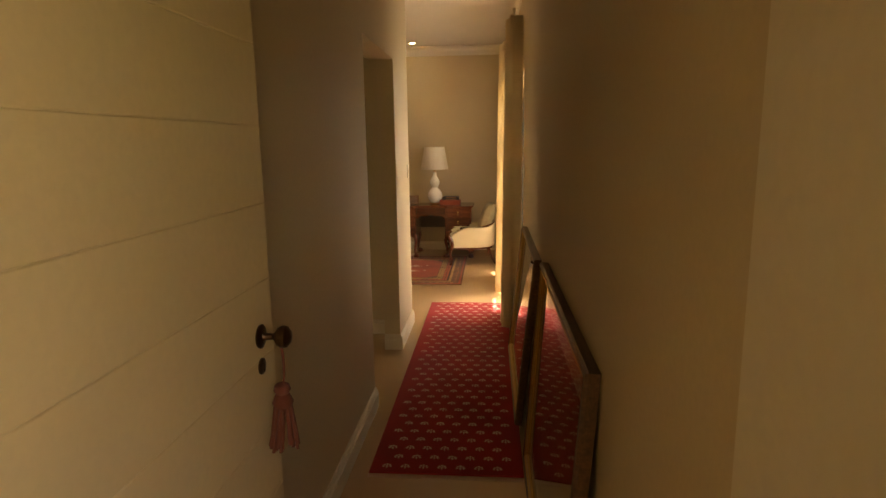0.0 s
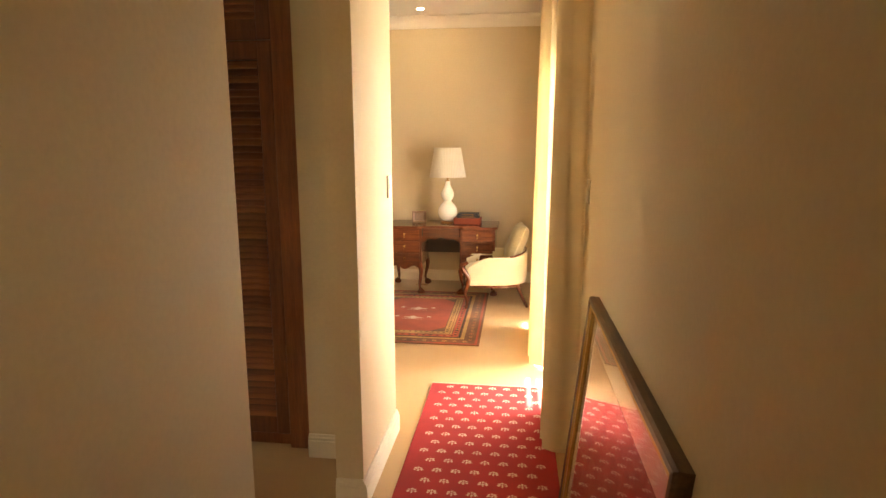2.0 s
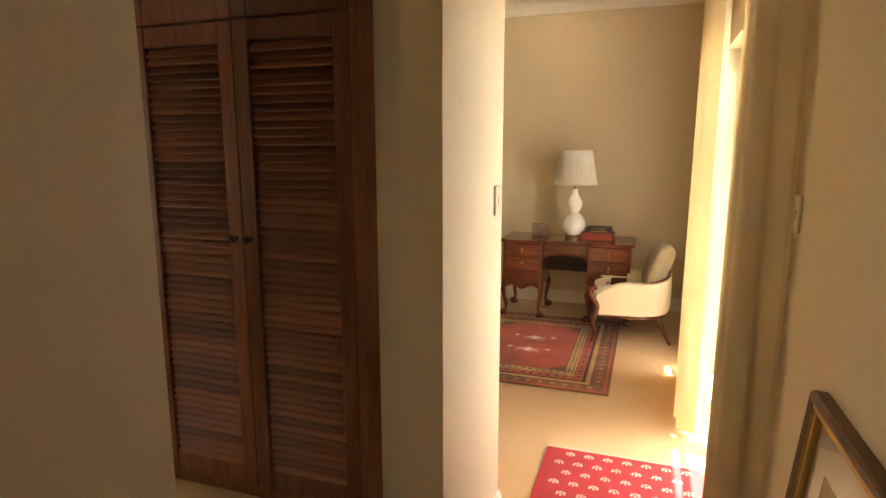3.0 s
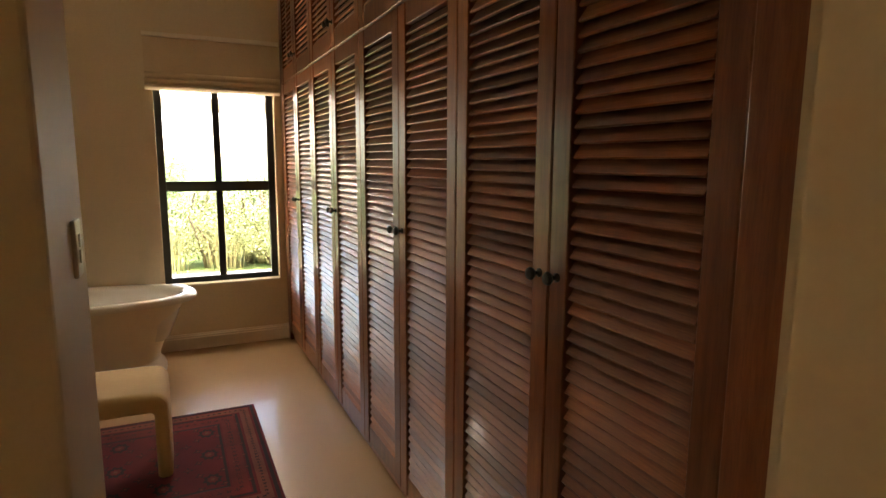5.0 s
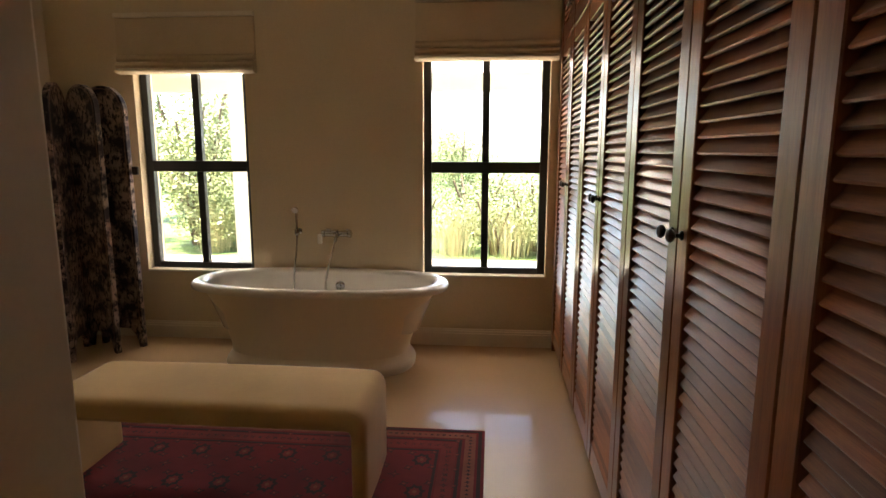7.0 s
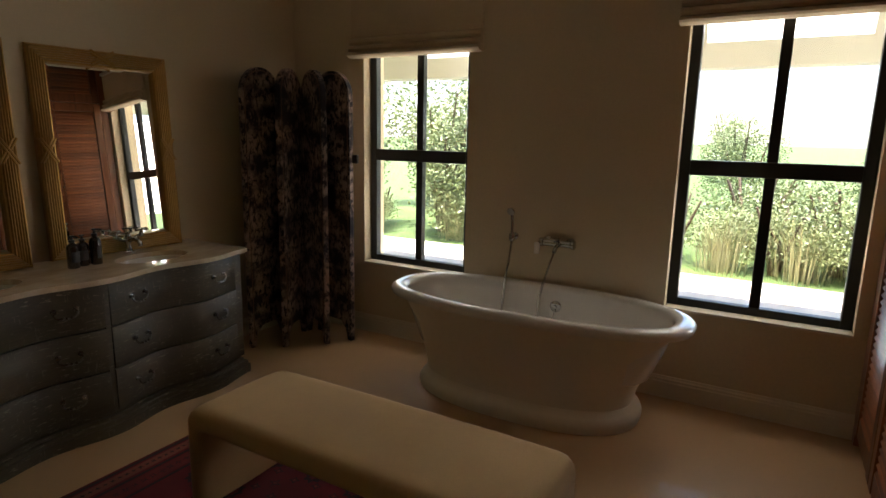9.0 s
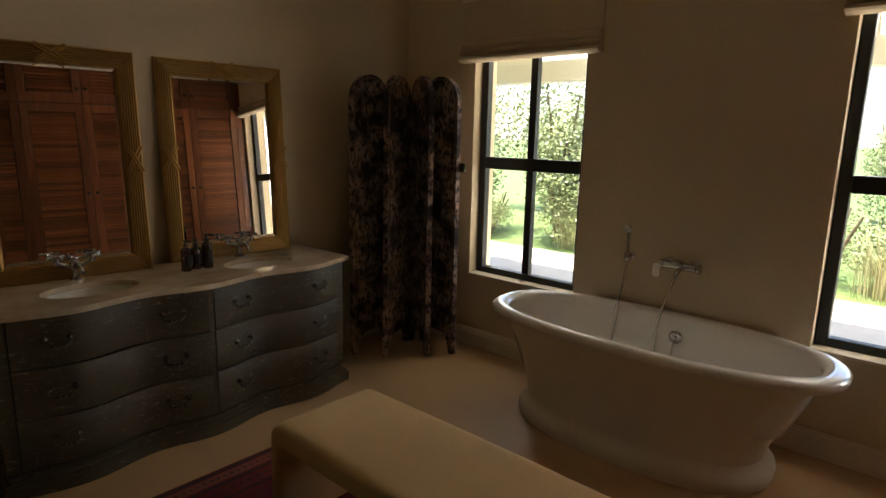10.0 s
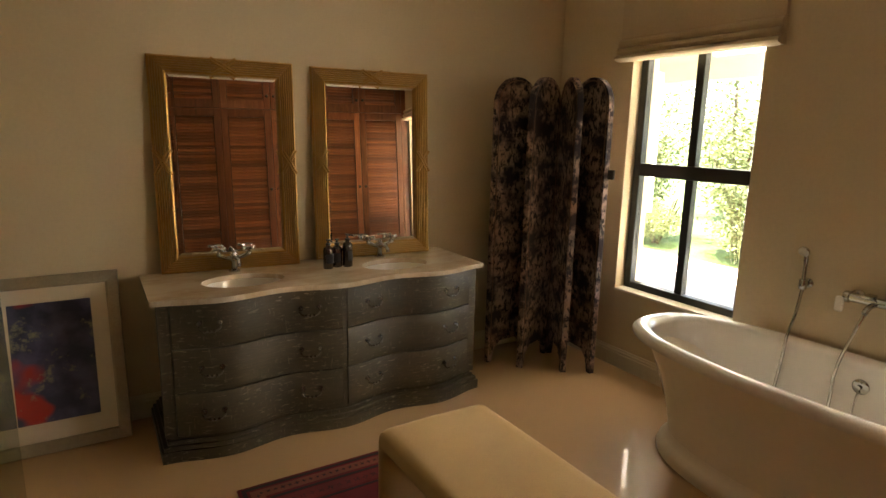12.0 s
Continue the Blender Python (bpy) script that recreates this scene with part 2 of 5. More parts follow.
def toile():
    """Dark figured cloth on a pale ground, in bands."""
    m, n, l, b = nodes_of("toile_cloth")
    f = ramped(n, l, noise_of(n, l, 26, 7, (1.2, 1.2, 0.8), 0.75), 0.49, 0.55)
    g = ramped(n, l, noise_of(n, l, 5.5, 4, (1, 1, 1.5)), 0.40, 0.56)
    c = mixed(n, l, g, (0.022, 0.014, 0.015), (0.42, 0.29, 0.23))
    c = mixed(n, l, f, c, (0.016, 0.010, 0.012))
    l.new(c, b.inputs["Base Color"])
    b.inputs["Roughness"].default_value = 0.85
    return m


def abstract_art():
    m, n, l, b = nodes_of("painted_print")
    a = ramped(n, l, noise_of(n, l, 6, 5), 0.4, 0.62)
    r = ramped(n, l, noise_of(n, l, 4.2, 2, (1, 1, 1), 0.5, (1, 0.4, 2)), 0.55, 0.62)
    g = ramped(n, l, noise_of(n, l, 9, 6, (1, 1, 1), 0.7, (0.3, 2, 1)), 0.56, 0.66)
    c = mixed(n, l, a, (0.03, 0.035, 0.075), (0.10, 0.11, 0.21))
    c = mixed(n, l, r, c, (0.42, 0.04, 0.03))
    c = mixed(n, l, g, c, (0.30, 0.30, 0.20))
    l.new(c, b.inputs["Base Color"])
    b.inputs["Roughness"].default_value = 0.5
    return m


MARBLE, WORN, TOILE, ART = marble(), worn_paint(), toile(), abstract_art()


# ---- building helpers ----
def thing(name, at=(0, 0, 0), turn=0.0, label="", category="", group="", kind=""):
    ob = new(name)
    ob.empty_display_size = 0.1
    ob.matrix_world = pose(*at, 0, 0, turn)
    return tagged(ob, label, category, group, kind)


def part(name, bm, material, parent=None, label="", smooth=False, kind=""):
    bmesh.ops.recalc_face_normals(bm, faces=bm.faces)
    me = bpy.data.meshes.new(name)
    bm.to_mesh(me)
    bm.free()
    me.materials.append(material)
    if smooth:
        for p in me.polygons:
            p.use_smooth = True
        me.set_sharp_from_angle(angle=radians(40))
    ob = new(name, me)
    ob.parent = parent
    return tagged(ob, label, "", "", kind)


def same_mesh(name, ob, parent, m):
    o = new(name, ob.data)
    o.parent = parent
    o.matrix_basis = m
    return o


def box(bm, a, b, bev=0.0, seg=2):
    r = bmesh.ops.create_cube(bm, size=1.0)
    for v in r["verts"]:
        v.co = Vector([(a[i] + b[i]) / 2 + v.co[i] * (b[i] - a[i]) for i in range(3)])
    if bev:
        es = list({e for v in r["verts"] for e in v.link_edges})
        bmesh.ops.bevel(bm, geom=es, offset=bev, segments=seg, affect='EDGES', profile=0.5)
    return bm


def boxes(*pairs, bev=0.0):
    bm = bmesh.new()
    for a, b in pairs:
        box(bm, a, b, bev)
    return bm


def loft(bm, rings, closed=True, cap0=True, cap1=True):
    """Skins a list of rings, each a list of points."""
    vs = [[bm.verts.new(p) for p in ring] for ring in rings]
    k = len(vs[0])
    for r0, r1 in zip(vs, vs[1:]):
        for i in range(k if closed else k - 1):
            j = (i + 1) % k
            bm.faces.new((r0[i], r0[j], r1[j], r1[i]))
    if cap0:
        bm.faces.new(vs[0][::-1])
    if cap1:
        bm.faces.new(vs[-1])
    return vs


def lathe(bm, profile, seg=24, at=(0, 0, 0), axis='Z', cap0=True, cap1=True):
    """A turned body: profile of (radius, height)."""
    rings = []
    for r, h in profile:
        ring = []
        for i in range(seg):
            c, s = r * math.cos(2 * math.pi * i / seg), r * math.sin(2 * math.pi * i / seg)
            p = {'Z': (c, s, h), 'X': (h, c, s), 'Y': (s, h, c)}[axis]
            ring.append((p[0] + at[0], p[1] + at[1], p[2] + at[2]))
        rings.append(ring)
    loft(bm, rings, True, cap0, cap1)
    return bm


def tube(bm, pts, radius, seg=8):
    """A round bar along points; radius may be a list."""
    pts = [Vector(p) for p in pts]
    rs = radius if isinstance(radius, (list, tuple)) else [radius] * len(pts)
    rings = []
    up = Vector((0.13, 0.31, 0.94))
    for i, p in enumerate(pts):
        d = (pts[min(i + 1, len(pts) - 1)] - pts[max(i - 1, 0)]).normalized()
        u = d.cross(up)
        u = (u if u.length > 0.1 else d.cross(Vector((1, 0, 0)))).normalized()
        w = d.cross(u)
        rings.append([p + rs[i] * (math.cos(2 * math.pi * k / seg) * u + math.sin(2 * math.pi * k / seg) * w) for k in range(seg)])
    loft(bm, rings)
    return bm


def curve_points(ctrl, n=8):
    """A smooth line through control points."""
    P = [Vector(p) for p in ctrl]
    out = []
    for i in range(len(P) - 1):
        p0, p1, p2, p3 = P[max(i - 1, 0)], P[i], P[i + 1], P[min(i + 2, len(P) - 1)]
        for k in range(n):
            t = k / n
            out.append(0.5 * ((2 * p1) + (p2 - p0) * t + (2 * p0 - 5 * p1 + 4 * p2 - p3) * t * t + (3 * p1 - p0 - 3 * p2 + p3) * t ** 3))
    out.append(P[-1])
    return out


def moulding(bm, w, h, profile):
    """A mitred rectangular frame in the xz plane, centred in x, from z = 0 up; profile of (inset, depth towards +y)."""
    rings = []
    for d, y in profile:
        rings.append([(-w / 2 + d, y, d), (w / 2 - d, y, d), (w / 2 - d, y, h - d), (-w / 2 + d, y, h - d)])
    rings.append(rings[0])
    vs = [[bm.verts.new(p) for p in r] for r in rings[:-1]]
    vs.append(vs[0])
    for r0, r1 in zip(vs, vs[1:]):
        for i in range(4):
            j = (i + 1) % 4
            bm.faces.new((r0[i], r0[j], r1[j], r1[i]))
    return bm


def superellipse(a, b, z, n=48, power=2.4, cx=0.0, cy=0.0):
    out = []
    for i in range(n):
        t = 2 * math.pi * i / n
        c, s = math.cos(t), math.sin(t)
        out.append((cx + a * math.copysign(abs(c) ** (2 / power), c), cy + b * math.copysign(abs(s) ** (2 / power), s), z))
    return out


# ---- structure ----
CEIL_Z = 3.16


def structure(name, bm, material, label, category):
    return tagged(part(name, bm, material), label, category, "", "structure")


structure("floor", boxes(((-5.4, -3.6, -0.12), (1.20, 8.75, 0.0))), SCREED, "polished cream screed floor running through all rooms", "floor")
structure("ceiling", boxes(((-5.4, -3.6, CEIL_Z), (1.20, 8.75, CEIL_Z + 0.15))), CEIL, "plain white plastered ceiling", "ceiling")

# passage: left wall with the dressing room opening, and the pier beyond it
structure("wall_passage_left", boxes(
    ((-0.30, -0.20, 0), (-0.10, 2.78, CEIL_Z)), ((-0.30, 2.78, 2.35), (-0.10, 3.86, CEIL_Z))), PLASTER, "cream plastered passage wall with an open doorway", "wall")
structure("wall_pier", boxes(((-0.23, 3.86, 0), (-0.10, 4.61, CEIL_Z)), ((-0.51, 4.26, 0), (-0.23, 4.61, CEIL_Z))), PLASTER, "cream plastered pier beside the doorway", "wall")
structure("wall_passage_right", boxes(
    ((0.95, -0.45, 0), (1.20, 4.60, CEIL_Z)), ((0.95, 4.60, 2.35), (1.20, 6.88, CEIL_Z)),
    ((0.95, 6.88, 0), (1.20, 8.55, CEIL_Z)), ), PLASTER, "cream plastered wall with a glazed garden door", "wall")
structure("wall_doorway", boxes(
    ((-3.0, -0.45, 0), (0.0, -0.20, CEIL_Z)), ((0.0, -0.45, 2.2), (0.95, -0.20, CEIL_Z)), ), PLASTER, "cream plastered wall round the entrance door", "wall")
structure("wall_bedroom_far", boxes(((-4.2, 8.55, 0), (1.20, 8.75, CEIL_Z))), PLASTER, "cream plastered bedroom wall behind the desk", "wall")
structure("wall_bedroom_left", boxes(((-4.4, 5.0, 0), (-4.2, 8.75, CEIL_Z))), PLASTER, "cream plastered bedroom side wall", "wall")
structure("wall_wardrobe_back", boxes(((-5.38, 4.935, 0), (-0.51, 5.0, CEIL_Z)), ((-0.51, 4.61, 0), (-0.23, 5.0, CEIL_Z))), PLASTER, "plastered wall behind the wardrobes", "wall")
structure("wall_vanity", boxes(((-5.38, 0.30, 0), (-1.1, 0.50, CEIL_Z))), PLASTER, "cream plastered wall behind the vanity", "wall")
structure("wall_shower_side", boxes(((-1.3, 0.50, 0), (-1.1, 2.62, CEIL_Z)), ((-1.3, 2.62, 0), (-0.30, 2.76, CEIL_Z))), PLASTER, "cream plastered inner wall", "wall")
structure("wall_stub", boxes(((-1.60, 3.07, 0), (-1.15, 3.25, CEIL_Z)), bev=0.01), PLASTER, "short cream plastered wall end", "wall")
W1, W2, SILL, HEAD = (3.355, 4.27), (1.165, 2.03), 0.54, 2.35
structure("wall_window", boxes(
    ((-5.38, 0.50, 0), (-5.13, W2[0], CEIL_Z)), ((-5.38, W2[1], 0), (-5.13, W1[0], CEIL_Z)), ((-5.38, W1[1], 0), (-5.13, 4.935, CEIL_Z)),
    ((-5.38, W2[0], 0), (-5.13, W2[1], SILL)), ((-5.38, W1[0], 0), (-5.13, W1[1], SILL)),
    ((-5.38, W2[0], HEAD), (-5.13, W2[1], CEIL_Z)), ((-5.38, W1[0], HEAD), (-5.13, W1[1], CEIL_Z))), PLASTER,
    "cream plastered bathroom wall with two deep windows", "wall")
# the unseen room behind the entrance; its window opening is added for light
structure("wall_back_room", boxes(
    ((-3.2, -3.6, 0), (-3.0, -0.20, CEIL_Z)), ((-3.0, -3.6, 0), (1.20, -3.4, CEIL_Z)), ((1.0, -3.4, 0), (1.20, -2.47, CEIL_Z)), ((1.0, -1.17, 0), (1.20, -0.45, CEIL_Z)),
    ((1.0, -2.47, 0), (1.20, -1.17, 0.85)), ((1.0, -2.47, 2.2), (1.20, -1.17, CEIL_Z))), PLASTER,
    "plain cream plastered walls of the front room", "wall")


def skirting(name, x0, y0, x1, y1, out, h=0.13):
    """A skirting board with a moulded top along a wall line; out: the way it stands off the wall."""
    d = Vector((x1 - x0, y1 - y0, 0))
    n = Vector((out[0], out[1], 0))
    prof = [(0, 0), (0.022, 0), (0.022, h - 0.035), (0.017, h - 0.03), (0.017, h - 0.018), (0.011, h - 0.012), (0.008, h), (0, h)]
    bm = bmesh.new()
    rings = [[Vector((x0, y0, 0)) + d * k + n * p + Vector((0, 0, z)) for p, z in prof] for k in (0, 1)]
    loft(bm, rings)
    return structure(name, bm, TRIM, "cream painted moulded skirting board", "skirting")


skirting("baseboard", -0.10, -0.11, -0.10, 2.78, (1, 0))
skirting("baseboard", -0.10, 3.84, -0.10, 4.61, (1, 0))
skirting("baseboard", -0.10, 3.86, -0.23, 3.86, (0, -1))
skirting("baseboard", -0.23, 4.26, -0.51, 4.26, (0, -1))
skirting("baseboard", 0.95, -0.11, 0.95, 4.60, (-1, 0))
skirting("baseboard", -4.2, 8.55, 0.95, 8.55, (0, -1))
skirting("baseboard", -5.13, 0.50, -5.13, 4.33, (1, 0))
skirting("baseboard", -5.13, 0.50, -1.3, 0.50, (0, 1))


def cornice(x0, y0, x1, y1, out):
    d, n = Vector((x1 - x0, y1 - y0, 0)), Vector((out[0], out[1], 0))
    prof = [(0, -0.13), (0.015, -0.13), (0.02, -0.115)] + [(0.11 - 0.085 * math.cos(a), -0.10 + 0.085 * math.sin(a)) for a in (0, 0.4, 0.8, 1.2, 1.5)] + [(0.125, -0.012), (0.125, 0), (0, 0)]
    bm = bmesh.new()
    loft(bm, [[Vector((x0, y0, CEIL_Z)) + d * k + n * p + Vector((0, 0, z)) for p, z in prof] for k in (0, 1)])
    return structure("trim", bm, CEIL, "white coved plaster cornice", "cornice")


cornice(-4.2, 8.55, 0.95, 8.55, (0, -1))
cornice(0.95, 4.9, 0.95, 8.55, (-1, 0))


def window(name, y0, y1, label):
    """A dark steel window of two by two panes, set in the depth of the wall."""
    w = thing(name, (-5.24, (y0 + y1) / 2, SILL), 0, label, "window", "bathroom windows", "structure")
    hy, h = (y1 - y0) / 2, HEAD - SILL
    tz = 1.355 - SILL
    bm = bmesh.new()
    f = 0.055
    for a, b in (((-0.03, -hy, 0), (0.03, -hy + f, h)), ((-0.03, hy - f, 0), (0.03, hy, h)), ((-0.03, -hy + f, 0), (0.03, hy - f, f)),
                 ((-0.03, -hy + f, h - f), (0.03, hy - f, h))):
        box(bm, a, b, 0.004, 1)
    fr = part("window_frame", bm, WINFRAME, w)
    part("transom", boxes(((-0.032, -hy + f, tz - 0.042), (0.032, hy - f, tz + 0.042)), bev=0.005), WINFRAME, w)
    part("mullion", boxes(((-0.026, -0.027, f), (0.026, 0.027, tz - 0.042)), ((-0.026, -0.027, tz + 0.042), (0.026, 0.027, h - f)), bev=0.004), WINFRAME, w)
    for ya, yb in ((-hy + f, -0.027), (0.027, hy - f)):
        for za, zb in ((f, tz - 0.042), (tz + 0.042, h - f)):
            p = part("pane", boxes(((-0.003, ya, za), (0.003, yb, zb))), GLASS, w)
            p.visible_shadow = False
    part("window_sill", boxes(((0.03, -hy, -0.005), (0.125, hy, 0.012)), bev=0.004), TRIM, w)
    return w


window("window_1", *W1, "dark painted steel window, four panes, onto the garden")
window("window_2", *W2, "dark painted steel window, four panes, onto the garden")


def garden_door():
    """Glazed double doors behind the curtains."""
    d = thing("door_2", (1.07, 5.84, 0), 0, "closed glazed garden doors behind cream curtains", "door", "", "structure")
    for y0, y1 in ((-1.235, -1.02), (-1.01, -0.34), (-0.33, 0.33), (0.34, 1.01)):
        bm = bmesh.new()
        for a, b in (((-0.025, y0, 0.01), (0.025, y0 + 0.08, 2.34)), ((-0.025, y1 - 0.08, 0.01), (0.025, y1, 2.34)),
                     ((-0.025, y0 + 0.08, 0.01), (0.025, y1 - 0.08, 0.16)), ((-0.025, y0 + 0.08, 2.25), (0.025, y1 - 0.08, 2.34)),
                     ((-0.02, y0 + 0.08, 0.78), (0.02, y1 - 0.08, 0.81)), ((-0.02, y0 + 0.08, 1.5), (0.02, y1 - 0.08, 1.53))):
            box(bm, a, b, 0.004, 1)
        leaf = part("door_leaf", bm, WINFRAME, d)
        p = part("pane", boxes(((-0.003, y0 + 0.08, 0.16), (0.003, y1 - 0.08, 2.25))), GLASS, leaf)
        p.visible_shadow = False


garden_door()


# ---- wardrobes ----
def wardrobes():
    """Louvred wardrobe units: each a pair of tall doors with a pair of short doors above."""
    Y, PITCH = 4.33, 0.55
    x_first = -0.645
    slat_w = PITCH - 0.012 - 2 * 0.075
    bm = bmesh.new()
    prof = [(0.004, -0.003), (-0.003, -0.002), (-0.005, 0.002), (-0.002, 0.006), (0.022, 0.0385), (0.028, 0.035)]
    loft(bm, [[(x, y, z) for y, z in prof] for x in (-slat_w / 2, slat_w / 2)])
    slat0 = None
    knob_bm = bmesh.new()
    lathe(knob_bm, [(0.012, 0.0), (0.012, -0.004), (0.006, -0.008), (0.006, -0.018), (0.014, -0.022), (0.018, -0.029), (0.015, -0.036), (0.006, -0.040)], 14, axis='Y')
    knob_src = None

    def leaf(unit, x0, z0, z1, knob_side, knob_z, number):
        """One louvred door from x0 to the left, its stiles and rails as one frame."""
        nonlocal slat0, knob_src
        a, b = x0 - PITCH + 0.003, x0 - 0.003
        f = bmesh.new()
        s = 0.072
        top, bot = 0.085, 0.10
        for p, q in (((a, -0.004, z0), (a + s, 0.030, z1)), ((b - s, -0.004, z0), (b, 0.030, z1)),
                     ((a + s, 0.0, z0), (b - s, 0.030, z0 + bot)), ((a + s, 0.0, z1 - top), (b - s, 0.030, z1))):
            box(f, p, q, 0.003, 1)
        d = part("door", f, LOUVRE_V, unit)
        zz = z0 + bot + 0.001
        step = 0.0345
        count = int((z1 - top - zz - 0.004) / step)
        step = (z1 - top - zz - 0.006) / count
        for k in range(count):
            m = Matrix.Translation(((a + b) / 2, -0.001 + 0.006, zz + k * step))
            if slat0 is None:
                slat0 = part("slat", bm, LOUVRE, d)
                slat0.matrix_basis = m
            else:
                same_mesh("slat", slat0, d, m)
        kx = a + 0.036 if knob_side < 0 else b - 0.036
        m = Matrix.Translation((kx, -0.004, knob_z))
        if knob_src is None:
            knob_src = part("knob", knob_bm, IRON, d, "dark metal knob", True)
            knob_src.matrix_basis = m
        else:
            same_mesh("knob", knob_src, d, m)
        return d

    for u in range(4):
        xr = x_first - u * 2 * PITCH
        xl = xr - 2 * PITCH
        base = Vector((xr, Y, 0))
        w = thing("wardrobe", base, 0, "reddish hardwood wardrobe with closed louvred doors and dark knobs", "wardrobe", "fitted louvred wardrobes")
        L = -2 * PITCH
        body = bmesh.new()
        for p, q in (((L, 0.034, 0.0), (0, 0.60, 0.075)), ((L, 0.05, 0.075), (L + 0.016, 0.60, 3.0)), ((-0.016, 0.05, 0.075), (0, 0.60, 3.0)),
                     ((L + 0.016, 0.58, 0.075), (-0.016, 0.60, 3.0)), ((L + 0.016, 0.05, 0.075), (-0.016, 0.58, 0.095)),
                     ((L + 0.016, 0.034, 2.187), (-0.016, 0.58, 2.217)), ((L, 0.034, 3.0), (0, 0.60, CEIL_Z - 0.004))):
            box(body, p, q)
        part("body", body, LOUVRE_V, w)
        # added near-black sheets behind the slats carry the shade seen in the gaps
        part("shade_sheet", boxes(((L + 0.017, 0.10, 0.096), (-0.017, 0.12, 2.185)), ((L + 0.017, 0.10, 2.219), (-0.017, 0.12, 2.998))), DARKGAP, w)
        leaf(w, 0, 0.08, 2.190, -1, 1.275, 0)
        leaf(w, -PITCH, 0.08, 2.190, 1, 1.275, 1)
        leaf(w, 0, 2.200, 2.995, -1, 2.345, 2)
        leaf(w, -PITCH, 2.200, 2.995, 1, 2.345, 3)
    # end post and wall filler
    e = thing("wardrobe_end_panel", (-0.645, Y, 0), 0, "dark hardwood end post of the wardrobe run", "wardrobe panel")
    part("post", boxes(((0.0, -0.006, 0), (0.133, 0.27, CEIL_Z - 0.004)), bev=0.003), LOUVRE_V, e)
    xe = -0.645 - 8 * PITCH
    e2 = thing("wardrobe_end_panel", (xe, Y, 0), 0, "narrow hardwood filler between wardrobe and window wall", "wardrobe panel")
    part("post", boxes(((-5.13 - xe + 0.003, 0.0, 0), (-0.001, 0.03, CEIL_Z - 0.004))), LOUVRE_V, e2)


wardrobes()


# ---- bath ----
def bathtub():
    t = thing("bathtub", (-4.725, 2.675, 0), 0, "freestanding cream roll-top bathtub on a plinth beside the wall", "bathtub")
    t.scale = (0.91, 1.0, 1.0)
    R = lambda a, b, z, p=2.5: superellipse(a, b, z, 64, p)
    bm = bmesh.new()
    rings = [R(0.375, 0.625, 0.11), R(0.365, 0.63, 0.15), R(0.352, 0.67, 0.26), R(0.352, 0.725, 0.38), R(0.366, 0.785, 0.48), R(0.38, 0.815, 0.535)]
    loft(bm, rings, True, True, False)
    part("body", bm, ENAMEL_OUT, t, "cream painted tub shell", True)
    bm = bmesh.new()
    rings = [R(0.425, 0.665, 0.0), R(0.428, 0.668, 0.03), R(0.42, 0.66, 0.055), R(0.40, 0.645, 0.075), R(0.382, 0.63, 0.095), R(0.376, 0.626, 0.11)]
    loft(bm, rings)
    part("plinth", bm, ENAMEL_OUT, t, "cream painted moulded plinth", True)
    bm = bmesh.new()
    rings = []
    for k in range(11):
        a = -0.6 + (math.pi + 0.9) * k / 10
        rings.append(R(0.393 + 0.042 * math.cos(a), 0.848 + 0.055 * math.cos(a), 0.562 + 0.036 * math.sin(a)))
    rings += [R(0.347, 0.80, 0.52), R(0.338, 0.765, 0.42), R(0.315, 0.70, 0.26), R(0.26, 0.60, 0.19), R(0.10, 0.40, 0.172), R(0.02, 0.05, 0.17)]
    loft(bm, [R(0.381, 0.815, 0.536)] + rings, True, False, True)
    part("basin", bm, ENAMEL, t, "glossy white enamel inside and rolled rim", True)
    bm = bmesh.new()
    lathe(bm, [(0.036, 0.0), (0.036, 0.006), (0.030, 0.012), (0.012, 0.014), (0.010, 0.03), (0.0005, 0.032)], 20, (-0.338, 0.06, 0.47), 'X')
    ov = part("overflow", bm, CHROME, t, "round chrome overflow", True)
    bm = bmesh.new()
    tube(bm, curve_points([(-0.317, 0.06, 0.45), (-0.305, 0.055, 0.40), (-0.29, 0.05, 0.30), (-0.19, 0.04, 0.20)], 6), 0.004, 6)
    part("chain", bm, CHROME, ov)


bathtub()


